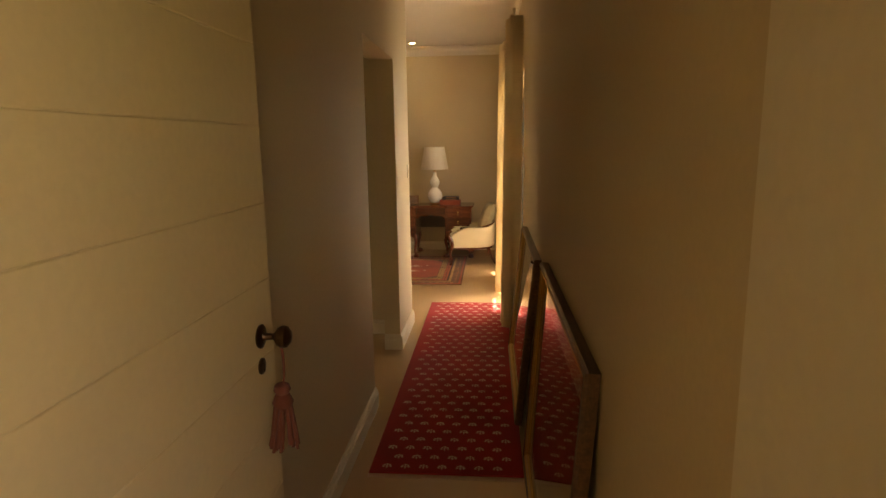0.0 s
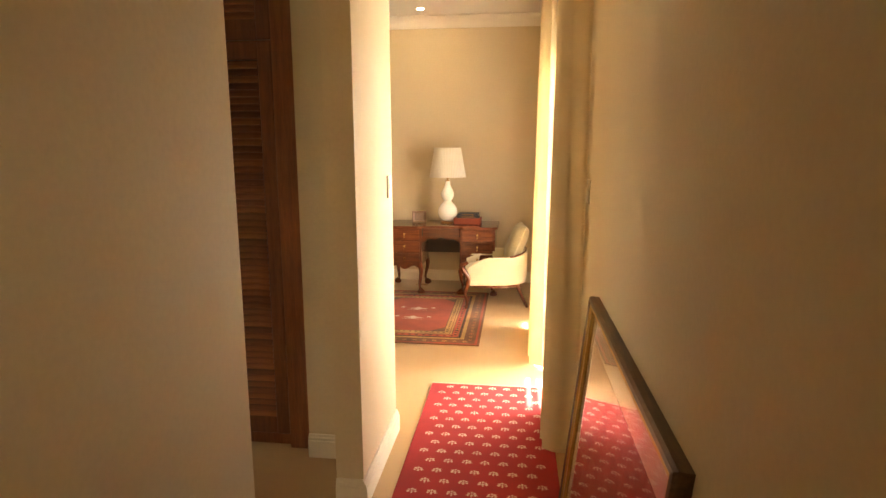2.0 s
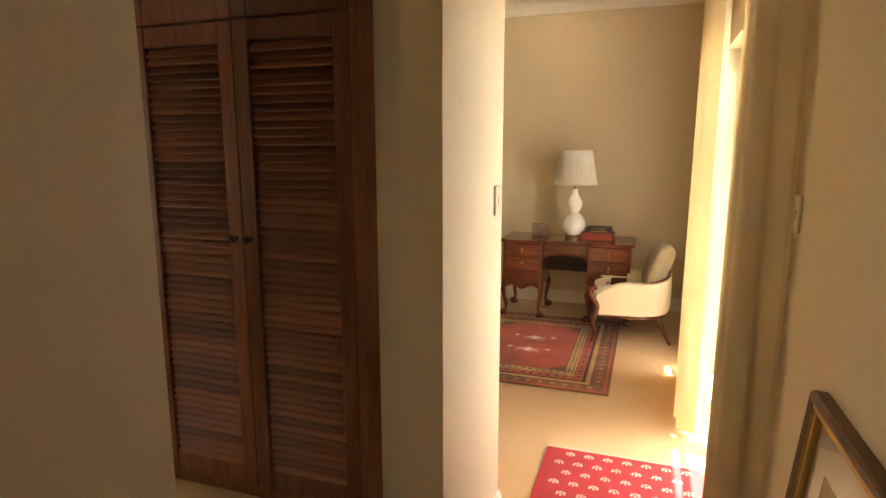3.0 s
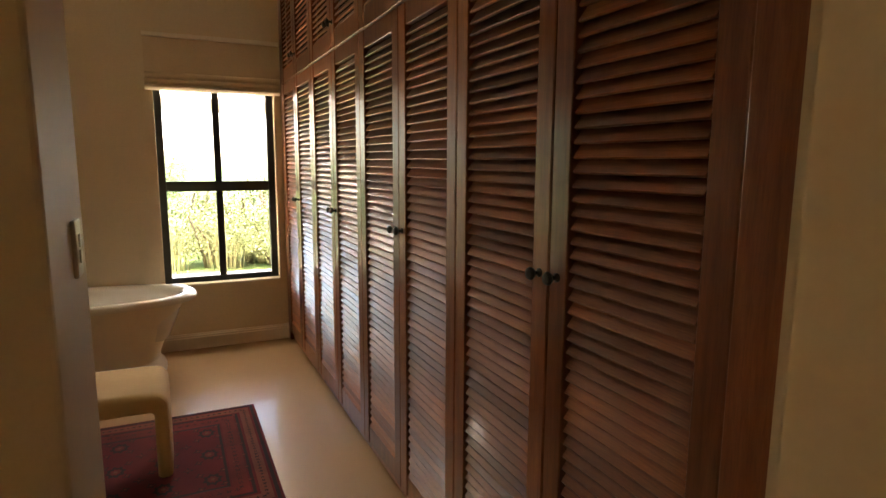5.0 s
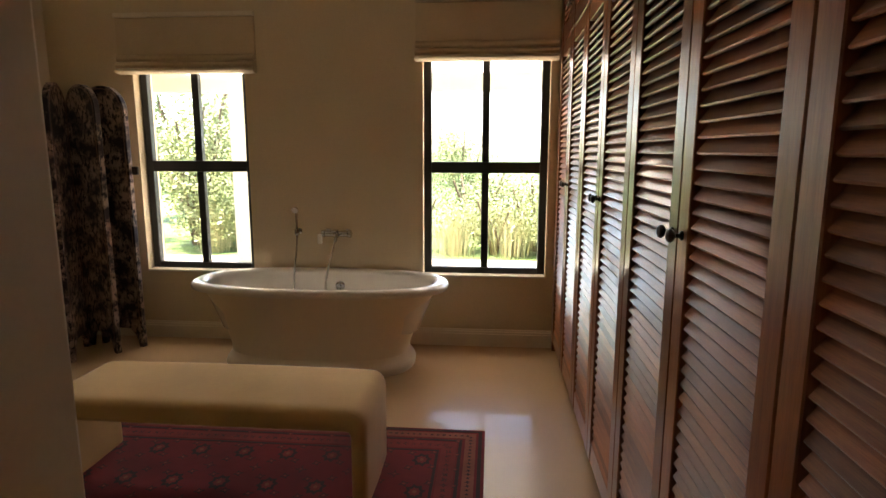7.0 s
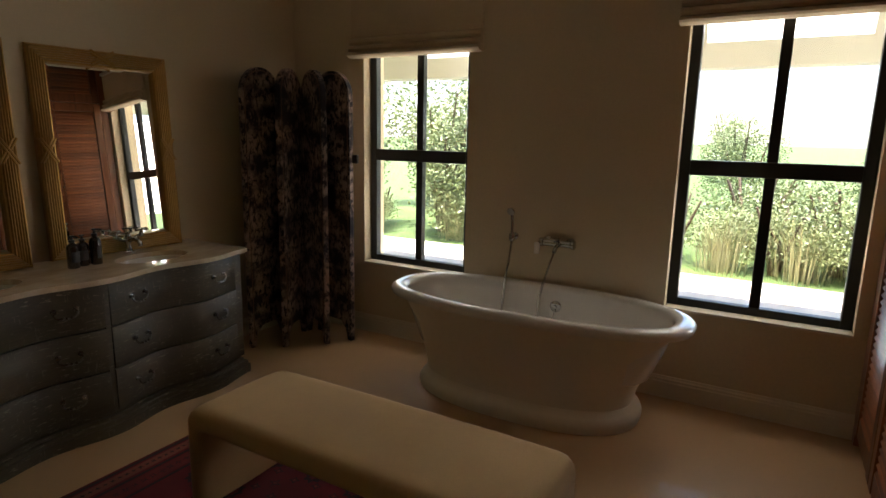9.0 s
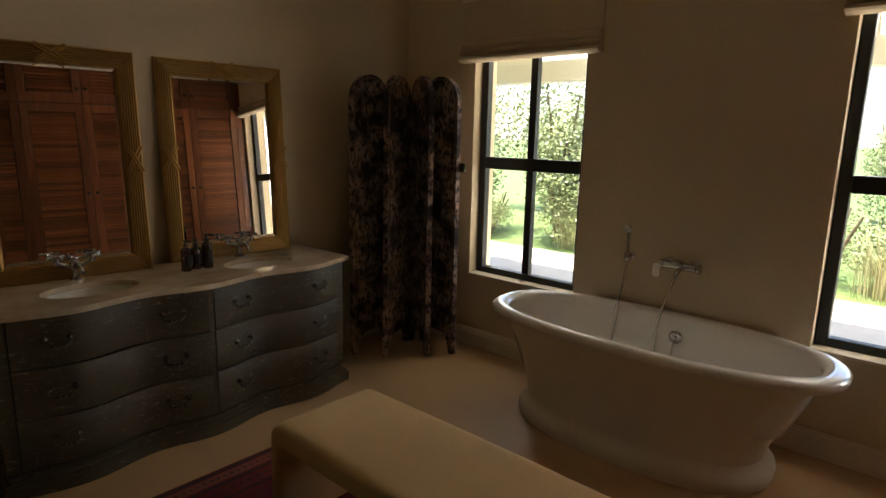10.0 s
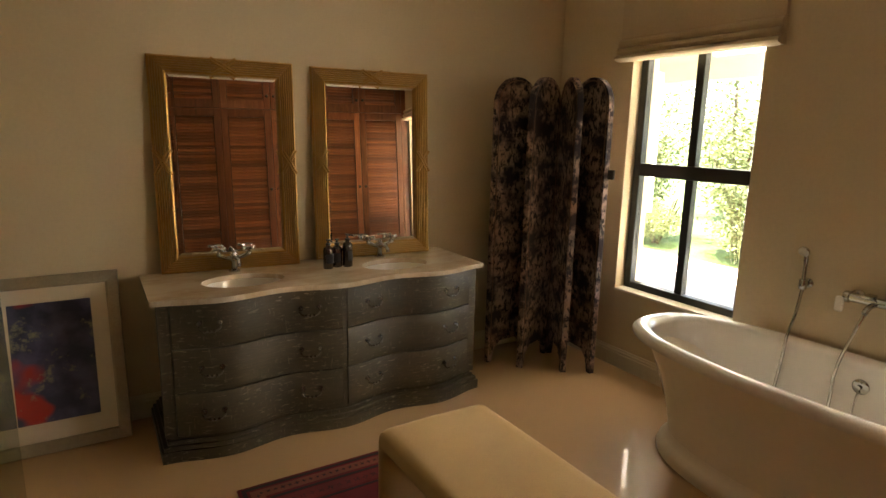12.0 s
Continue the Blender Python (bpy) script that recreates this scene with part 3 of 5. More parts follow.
def bath_mixer():
    x, y, z = -5.13, 2.70, 0.86
    m = thing("bath_mixer", (x, y, z), 0, "chrome wall-mounted bath mixer with a hanging hose", "bath tap")
    bm = bmesh.new()
    for dy in (-0.075, 0.075):
        lathe(bm, [(0.032, 0.0), (0.032, 0.008), (0.018, 0.014), (0.016, 0.05)], 16, (0, dy, 0), 'X')
    tube(bm, [(0.055, -0.10, 0), (0.055, 0.10, 0)], 0.022, 14)
    lathe(bm, [(0.025, -0.11), (0.028, -0.10), (0.028, -0.085), (0.02, -0.08)], 16, (0.055, 0, 0), 'Y')
    lathe(bm, [(0.02, 0.09), (0.030, 0.10), (0.030, 0.115), (0.02, 0.12)], 16, (0.055, 0, 0), 'Y')
    part("mixer_body", bm, CHROME, m, "", True)
    bm = bmesh.new()
    tube(bm, curve_points([(0.06, 0.02, -0.01), (0.12, 0.02, -0.015), (0.15, 0.02, -0.04)], 5), 0.013, 10)
    part("spout", bm, CHROME, m, "", True)
    part("lever", boxes(((0.045, -0.02, 0.022), (0.12, 0.02, 0.034)), bev=0.005), CHROME, m)
    bm = bmesh.new()
    tube(bm, curve_points([(0.06, 0.0, -0.02), (0.095, -0.02, -0.12), (0.116, -0.05, -0.25), (0.122, -0.07, -0.36), (0.128, -0.07, -0.46), (0.165, -0.06, -0.60)], 8), 0.0075, 8)
    part("hose", bm, CHROME, m, "ribbed chrome shower hose", True)
    bm = bmesh.new()
    box(bm, (0.062, -0.135, -0.075), (0.09, -0.10, 0.0), 0.01, 3)
    part("soap_dispenser", bm, CERAMIC, m, "white plastic dispenser hung on the mixer")


def hand_shower():
    h = thing("hand_shower", (-5.13, 2.40, 0.93), 0, "chrome hand shower in a wall bracket with a long hose", "hand shower")
    bm = bmesh.new()
    lathe(bm, [(0.024, 0.0), (0.024, 0.008), (0.012, 0.014), (0.012, 0.045)], 16, (0, 0, -0.06), 'X')
    lathe(bm, [(0.017, -0.085), (0.019, -0.08), (0.019, -0.04), (0.016, -0.035)], 14, (0.055, 0, 0), 'Z')
    part("bracket", bm, CHROME, h, "", True)
    bm = bmesh.new()
    tube(bm, curve_points([(0.055, 0, -0.10), (0.055, 0, -0.03), (0.058, 0, 0.06), (0.066, 0, 0.11)], 5), [0.009] * 10 + [0.011] * 6, 10)
    part("handle", bm, CHROME, h, "", True)
    bm = bmesh.new()
    lathe(bm, [(0.010, 0.0), (0.024, -0.012), (0.028, -0.022), (0.026, -0.027), (0.002, -0.028)], 16)
    hd = part("shower_head", bm, CHROME, h, "", True)
    hd.matrix_basis = pose(0.068, 0, 0.118, 0, -60, 0)
    bm = bmesh.new()
    tube(bm, curve_points([(0.055, 0, -0.09), (0.08, 0.0, -0.20), (0.112, -0.01, -0.32), (0.118, -0.015, -0.42), (0.128, -0.02, -0.52), (0.155, -0.02, -0.65)], 8), 0.0075, 8)
    part("hose", bm, CHROME, h, "ribbed chrome shower hose", True)


bath_mixer()
hand_shower()


def roman_blind(y0, y1, z0):
    b = thing("roman_blind", (-5.13, (y0 + y1) / 2, z0), 0, "cream linen roman blind drawn up in folds", "blind", "bathroom blinds")
    hw = (y1 - y0) / 2
    for k, (za, zb, dep) in enumerate(((0.0, 0.045, 0.085), (0.042, 0.09, 0.072), (0.087, 0.14, 0.058), (0.136, 0.40, 0.030))):
        bm = bmesh.new()
        prof = [(0.006, za), (dep * 0.8, za - 0.004), (dep, za + 0.008), (dep, zb - 0.008), (dep * 0.8, zb), (0.006, zb)]
        if k < 3:
            g = zb - za
            prof = [(0.006, za), (dep * 0.5, za), (dep * 0.85, za + 0.15 * g), (dep, za + 0.4 * g), (dep * 0.92, za + 0.7 * g), (dep * 0.55, za + 0.97 * g), (0.006, za + 0.97 * g)]
        loft(bm, [[(x, y, z) for x, z in prof] for y in np.linspace(-hw + 0.001 * k, hw - 0.001 * k, 12)])
        part("fold", bm, BLIND, b)
    part("headrail", boxes(((0.004, -hw, 0.40), (0.05, hw, 0.43)), bev=0.003), TRIM, b)


roman_blind(W1[0] - 0.05, 4.315, 2.105)
roman_blind(W2[0] - 0.09, W2[1] + 0.10, 2.035)


# ---- vanity ----
def serpent(u):
    """Front line of the vanity, metres forward of its corners; u from 0 to 1 along it."""
    return 0.052 * 0.5 * (1 - math.cos(6 * math.pi * u)) + 0.022 * math.sin(math.pi * u)


VX0, VX1, VB, VF = -4.05, -2.30, 0.525, 1.045


def vanity():
    W, D = VX1 - VX0, VF - VB
    v = thing("vanity", (VX0, VB, 0), 0, "distressed grey-green serpentine vanity chest with six drawers", "vanity")
    body = bmesh.new()
    n = 60
    xs = [W * i / n for i in range(n + 1)]

    def outline(grow, back=0.0):
        ring = [(x - (W / 2 - x) / (W / 2) * grow, D + serpent(x / W) + grow, 0) for x in xs]
        return ring + [(W + grow, back, 0), (-grow, back, 0)]

    def prism(bm, ring, z0, z1):
        loft(bm, [[(p[0], p[1], z) for p in ring] for z in (z0, z1)])

    loft(body, [[(p[0], p[1], z) for p in outline(-0.045)] for z in (0.10, 0.775)], True, True, False)
    part("body", body, WORN, v)
    for g, z0, z1 in ((0.022, 0.0, 0.055), (0.012, 0.055, 0.075), (-0.006, 0.075, 0.095), (-0.02, 0.095, 0.11)):
        base = bmesh.new()
        prism(base, outline(g), z0, z1)
        part("plinth_moulding", base, WORN, v)

    def front_strip(x0, x1, z0, z1, out0, out1, mat, name, parent):
        bm = bmesh.new()
        k = 26
        rings = []
        for i in range(k + 1):
            x = x0 + (x1 - x0) * i / k
            y = D + serpent(x / W)
            rings.append([(x, y + out0, z0), (x, y + out1 - 0.003, z0), (x, y + out1, z0 + 0.004), (x, y + out1, z1 - 0.004), (x, y + out1 - 0.003, z1), (x, y + out0, z1)])
        loft(bm, rings)
        return part(name, bm, mat, parent, "", True)

    for xa, xb in ((-0.0, 0.05), (W / 2 - 0.012, W / 2 + 0.012), (W - 0.05, W)):
        front_strip(xa, xb, 0.11, 0.775, -0.05, -0.006, WORN, "stile", v)
    rows = ((0.116, 0.328), (0.335, 0.548), (0.555, 0.768))
    handle = None
    for xa, xb in ((0.054, W / 2 - 0.015), (W / 2 + 0.015, W - 0.054)):
        for za, zb in rows:
            dr = front_strip(xa, xb, za, zb, -0.05, 0.0, WORN, "drawer", v)
            for f in (0.2, 0.8):
                x = xa + (xb - xa) * f
                y = D + serpent(x / W)
                slope = math.degrees(math.atan2(serpent(min(1, (x + 0.02) / W)) - serpent(max(0, (x - 0.02) / W)), 0.04))
                m = pose(x, y, (za + zb) / 2 + 0.015, 0, 0, slope)
                if handle is None:
                    bm = bmesh.new()
                    for dx in (-0.045, 0.045):
                        lathe(bm, [(0.013, 0.0), (0.013, 0.003), (0.006, 0.006), (0.006, 0.014), (0.009, 0.018), (0.001, 0.024)], 10, (dx, 0, 0), 'Y')
                    tube(bm, curve_points([(-0.045, 0.014, 0), (-0.05, 0.02, -0.012), (-0.035, 0.024, -0.03), (0, 0.026, -0.036), (0.035, 0.024, -0.03), (0.05, 0.02, -0.012), (0.045, 0.014, 0)], 4), 0.004, 6)
                    for dx in (-0.02, 0, 0.02):
                        lathe(bm, [(0.002, -0.006), (0.007, -0.003), (0.007, 0.003), (0.002, 0.006)], 8, (dx, 0.026, -0.0345 + abs(dx) * 0.08), 'X')
                    handle = part("handle", bm, AGED, dr, "dark swan-neck drop handle", True)
                    handle.matrix_basis = m
                else:
                    same_mesh("handle", handle, dr, m)

    # marble top with two oval holes
    top = thing("worktop", (VX0, VB, 0.776), 0, "cream veined marble top with two oval basins", "worktop")
    bm = bmesh.new()
    grow, th = 0.028, 0.026
    ring = [(x - (W / 2 - x) / (W / 2) * grow, D + serpent(x / W) + grow) for x in xs] + [(W + grow, 0.0), (-grow, 0.0)]
    sinks = [(W * 0.26, 0.33), (W * 0.755, 0.33)]
    holes = [[(cx + 0.205 * math.cos(2 * math.pi * i / 40), cy + 0.135 * math.sin(2 * math.pi * i / 40)) for i in range(40)] for cx, cy in sinks]
    for z in (0.0, th):
        es = []
        for loop in [ring] + holes:
            vs = [bm.verts.new((p[0], p[1], z)) for p in loop]
            es += [bm.edges.new((vs[i], vs[(i + 1) % len(vs)])) for i in range(len(vs))]
        bmesh.ops.triangle_fill(bm, use_beauty=True, edges=es)
    for loop in [ring] + holes:
        loft(bm, [[(p[0], p[1], z) for p in loop] for z in (0.0, th)], True, False, False)
    bmesh.ops.remove_doubles(bm, verts=bm.verts, dist=1e-5)
    part("slab", bm, MARBLE, top)
    # basins
    for cx, cy in sinks:
        bm = bmesh.new()
        rs = []
        for k, (s, z) in enumerate(((1.03, -0.002), (1.0, -0.004), (0.93, -0.05), (0.78, -0.10), (0.5, -0.13), (0.08, -0.14))):
            rs.append([(cx + 0.205 * s * math.cos(2 * math.pi * i / 40), cy + 0.135 * s * math.sin(2 * math.pi * i / 40), z) for i in range(40)])
        loft(bm, rs, True, False, True)
        bs = part("basin", bm, CERAMIC, top, "white oval undermounted basin", True)
        bm = bmesh.new()
        lathe(bm, [(0.022, 0.0), (0.022, 0.004), (0.012, 0.005), (0.002, 0.003)], 16, (cx, cy, -0.139))
        part("waste", bm, CHROME, bs, "", True)
    return sinks


def basin_tap(x, y, z):
    t = thing("basin_tap", (x, y, z), 0, "old-fashioned chrome basin mixer with cross handles", "basin tap", "vanity taps")
    bm = bmesh.new()
    lathe(bm, [(0.030, 0.0), (0.030, 0.008), (0.018, 0.016), (0.014, 0.05), (0.022, 0.065), (0.024, 0.085), (0.014, 0.10), (0.010, 0.115), (0.002, 0.12)], 18)
    tube(bm, curve_points([(0, 0, 0.07), (0.04, 0.0, 0.078), (0.078, 0.01, 0.095)], 4), 0.012, 10)
    tube(bm, curve_points([(0, 0, 0.07), (-0.04, 0.0, 0.078), (-0.078, 0.01, 0.095)], 4), 0.012, 10)
    part("tap_body", bm, CHROME, t, "", True)
    bm = bmesh.new()
    tube(bm, curve_points([(0, 0.01, 0.07), (0, 0.06, 0.085), (0, 0.105, 0.075), (0, 0.118, 0.05)], 5), [0.014] * 8 + [0.012] * 8, 12)
    part("spout", bm, CHROME, t, "", True)
    for sx in (-1, 1):
        bm = bmesh.new()
        c = (sx * 0.078, 0.01, 0.0)
        lathe(bm, [(0.014, 0.088), (0.016, 0.10), (0.010, 0.108), (0.010, 0.118), (0.014, 0.122), (0.013, 0.132), (0.002, 0.136)], 14, c)
        for a in range(4):
            d = Vector((math.cos(a * math.pi / 2 + 0.4), math.sin(a * math.pi / 2 + 0.4), 0))
            p = Vector((c[0], c[1], 0.126))
            tube(bm, [p + d * 0.008, p + d * 0.028, p + d * 0.033], [0.006, 0.0055, 0.008], 8)
            lathe(bm, [(0.002, -0.008), (0.009, -0.004), (0.009, 0.004), (0.002, 0.008)], 8, tuple(p + d * 0.036))
        part("cross_handle", bm, CHROME, t, "chrome cross handle", True)


SINKS = vanity()
for cx, cy in SINKS:
    basin_tap(VX0 + cx, VB + 0.115, 0.802)


def bottle(x, y, h, turn):
    b = thing("soap_bottle", (x, y, 0.802), turn, "dark amber pump bottle standing on the marble", "bottle", "amber pump bottles")
    bm = bmesh.new()
    lathe(bm, [(0.026, 0.0), (0.029, 0.004), (0.029, h * 0.68), (0.025, h * 0.76), (0.012, h * 0.82), (0.011, h * 0.86)], 20)
    bo = part("bottle_body", bm, AMBER, b, "", True)
    bm = bmesh.new()
    loft(bm, [[(0.0294 * math.sin(a), 0.0294 * math.cos(a), z) for a in np.linspace(-0.9, 0.9, 9)] for z in (h * 0.2, h * 0.55)], False, False, False)
    part("paper_label", bm, BLACKP, bo, "dark label")
    bm = bmesh.new()
    lathe(bm, [(0.014, h * 0.86), (0.014, h * 0.93), (0.006, h * 0.94), (0.005, h * 1.02), (0.012, h * 1.03), (0.012, h * 1.07), (0.003, h * 1.08)], 14)
    tube(bm, [(0, 0.0, h * 1.05), (0, 0.035, h * 1.05), (0, 0.042, h * 1.02)], 0.005, 8)
    part("pump", bm, BLACKP, b, "black pump head", True)


bottle(-3.205, 0.80, 0.155, 10)
bottle(-3.265, 0.78, 0.15, -25)
bottle(-3.322, 0.795, 0.175, 35)


def gilt_mirror(x0, x1, z0, z1):
    w, h = x1 - x0, z1 - z0
    m = thing("mirror", ((x0 + x1) / 2, 0.545, z0), 0, "gilded fluted rectangular mirror with crossed ribbons, standing on the vanity", "mirror", "vanity mirrors")
    m.matrix_world = pose((x0 + x1) / 2, 0.575, z0, 3.2, 0, -4.4)
    bm = bmesh.new()
    fw = 0.088
    prof = [(0, 0.0), (0.0, 0.026), (0.004, 0.034), (0.010, 0.036)]
    k = 5
    for i in range(k):
        c = 0.014 + (fw - 0.03) * (i + 0.5) / k
        r = (fw - 0.03) / k / 2
        prof += [(c - r * 0.95, 0.024), (c - r * 0.45, 0.037), (c + r * 0.45, 0.037), (c + r * 0.95, 0.024)]
    prof += [(fw - 0.012, 0.037), (fw - 0.004, 0.034), (fw, 0.022), (fw, 0.0)]
    moulding(bm, w, h, prof)
    fr = part("frame", bm, GILT, m)

    def cross(cx, cz, along_x):
        b2 = bmesh.new()
        hl, hw = 0.062, 0.036
        for s in (-1, 1):
            for off in (-0.008, 0.008):
                pts = []
                for t in np.linspace(-1, 1, 9):
                    u, vv = t * hl, s * t * hw
                    p = (cx + u, 0.045 - 0.004 * t * t + (0.002 if s > 0 else 0), cz + vv + off) if along_x else (cx + vv + off, 0.045 - 0.004 * t * t + (0.002 if s > 0 else 0), cz + u)
                    pts.append(p)
                tube(b2, pts, 0.0065, 6)
        part("ribbon", b2, GILT, fr, "crossed gilt ribbon", True)

    cross(-w / 2 + 0.044, h * 0.52, False)
    cross(w / 2 - 0.044, h * 0.52, False)
    cross(0, h - 0.044, True)
    iw, ih = w / 2 - fw + 0.006, (fw - 0.006, h - fw + 0.006)
    bv = 0.022
    bm = bmesh.new()
    outer = [(-iw, 0.010, ih[0]), (iw, 0.010, ih[0]), (iw, 0.010, ih[1]), (-iw, 0.010, ih[1])]
    inner = [(-iw + bv, 0.0125, ih[0] + bv), (iw - bv, 0.0125, ih[0] + bv), (iw - bv, 0.0125, ih[1] - bv), (-iw + bv, 0.0125, ih[1] - bv)]
    loft(bm, [outer, inner], True, False, True)
    part("mirror_glass", bm, MIRROR, m, "bevelled mirror glass")
    part("backing", boxes(((-w / 2 + 0.02, -0.002, 0.02), (w / 2 - 0.02, 0.008, h - 0.02))), BLACKFRAME, m)


gilt_mirror(-3.955, -3.215, 0.803, 1.92)
gilt_mirror(-3.100, -2.376, 0.803, 1.92)


def folding_screen():
    s = thing("folding_screen", (-4.65, 0.97, 0), 0, "dark toile-covered four-panel folding screen with arched tops", "folding screen")
    lines = [((-4.358, 0.751), (-4.74, 0.700)), ((-4.495, 0.942), (-4.852, 0.798)), ((-4.713, 1.149), (-4.882, 0.803)), ((-4.872, 1.252), (-4.935, 0.872))]
    L = 0.385
    for (xa, ya), (xb, yb) in lines:
        p0, far = Vector((xa, ya, 0)), Vector((xb, yb, 0))
        u = (far - p0).normalized()
        n = Vector((-u.y, u.x, 0))
        H, r, th = 1.93, 0.18, 0.018
        out = [(0, 0.0), (0.035, 0.0), (0.06, 0.09), (0.11, 0.14), (L - 0.11, 0.14), (L - 0.06, 0.09), (L - 0.035, 0.0), (L, 0.0), (L, H - r)]
        out += [(L / 2 + (L / 2) * math.cos(t), H - r + r * math.sin(t)) for t in np.linspace(0, math.pi, 16)[1:-1]] + [(0, H - r)]
        bm = bmesh.new()
        loft(bm, [[p0 + u * d + n * (k * th) + Vector((-s.location.x, -s.location.y, z)) for d, z in out] for k in (-1, 1)])
        pan = part("panel", bm, TOILE, s)
        for k in (-1, 1):
            bm = bmesh.new()
            pts = [(0.02, 0.05)] + [(0.02, z) for z in np.linspace(0.2, H - r, 6)] + [(L / 2 - (L / 2 - 0.02) * math.cos(t), H - r + (r - 0.02) * math.sin(t)) for t in np.linspace(0.2, math.pi - 0.2, 12)] + [(L - 0.02, z) for z in np.linspace(H - r, 0.2, 6)] + [(L - 0.02, 0.05)]
            tube(bm, [p0 + u * d + n * (k * th) + Vector((-s.location.x, -s.location.y, z)) for d, z in pts], 0.004, 6)
            part("piping", bm, BRAID, pan, "brown braid")
    part("hinge", boxes(((-0.245, 0.285, 1.30), (-0.225, 0.33, 1.36)), bev=0.003), IRON, s, "dark metal hinge")


folding_screen()


def bench():
    b = thing("bench", (-3.215, 2.66, 0), 0, "cream linen upholstered waterfall bench standing on the rug", "bench")
    hw, hl, H, th, tt, r = 0.245, 0.715, 0.445, 0.068, 0.10, 0.07

    def section(inset, dz):
        """Inverted U outline in yz, with soft outer corners."""
        o = [(-hl + inset, 0.0 + dz)]
        R = r
        for t in np.linspace(math.pi, math.pi / 2, 7):
            o.append((-hl + R + (R - inset) * math.cos(t), H - R + (R - inset) * math.sin(t)))
        for yy in np.linspace(-hl + R + 0.1, hl - R - 0.1, 8):
            o.append((yy, H - inset + 0.006 * math.cos(yy / hl * 1.5)))
        for t in np.linspace(math.pi / 2, 0, 7):
            o.append((hl - R + (R - inset) * math.cos(t), H - R + (R - inset) * math.sin(t)))
        o.append((hl - inset, 0.0 + dz))
        i = [(hl - th + inset, dz)]
        for t in np.linspace(0, math.pi / 2, 4):
            i.append((hl - th - 0.02 + (0.02 + inset) * math.cos(t), H - tt - 0.02 + (0.02 + inset) * math.sin(t) * 1.0))
        for t in np.linspace(math.pi / 2, math.pi, 4):
            i.append((-hl + th + 0.02 + (0.02 + inset) * math.cos(t), H - tt - 0.02 + (0.02 + inset) * math.sin(t)))
        i.append((-hl + th - inset, dz))
        return o + i

    bm = bmesh.new()
    rings = []
    for x, ins in ((-hw, 0.028), (-hw + 0.004, 0.017), (-hw + 0.014, 0.007), (-hw + 0.032, 0.001), (-hw + 0.06, 0.0), (0, -0.003), (hw - 0.06, 0.0), (hw - 0.032, 0.001), (hw - 0.014, 0.007), (hw - 0.004, 0.017), (hw, 0.028)):
        rings.append([(x, y, z) for y, z in section(ins, 0.013)])
    loft(bm, rings)
    part("upholstery", bm, BENCHCLOTH, b, "", True)
    for sy in (-1, 1):
        for sx in (-1, 1):
            bm = bmesh.new()
            tube(bm, [(sx * (hw - 0.010), sy * (hl - 0.012), 0.02)] + [(sx * (hw - 0.010), sy * (hl - 0.012), z) for z in (0.1, 0.2, 0.3)] +
                 [(sx * (hw - 0.010), sy * (hl - r + (r - 0.012) * math.cos(t)), H - r + (r - 0.012) * math.sin(t)) for t in np.linspace(0.1, 1.4, 6)], 0.003, 6)
            part("piping", bm, BENCHCLOTH, b)


bench()


def flat(bm, x0, y0, x1, y1, z, h=0.002):
    box(bm, (x0, y0, z), (x1, y1, z + h))


def star(bm, x, y, z, r, petals=6, turn=0.0, inner=0.35, squash=1.0):
    pts = []
    for i in range(petals * 2):
        a = turn + math.pi * i / petals
        q = r if i % 2 == 0 else r * inner
        pts.append(bm.verts.new((x + q * math.cos(a), y + squash * q * math.sin(a), z)))
    bm.faces.new(pts)


def fringe(bm, x0, x1, y, side, z=0.004):
    x = x0
    while x < x1:
        box(bm, (x, min(y, y + side * 0.035), 0.001), (x + 0.006, max(y, y + side * 0.035), z))
        x += 0.012


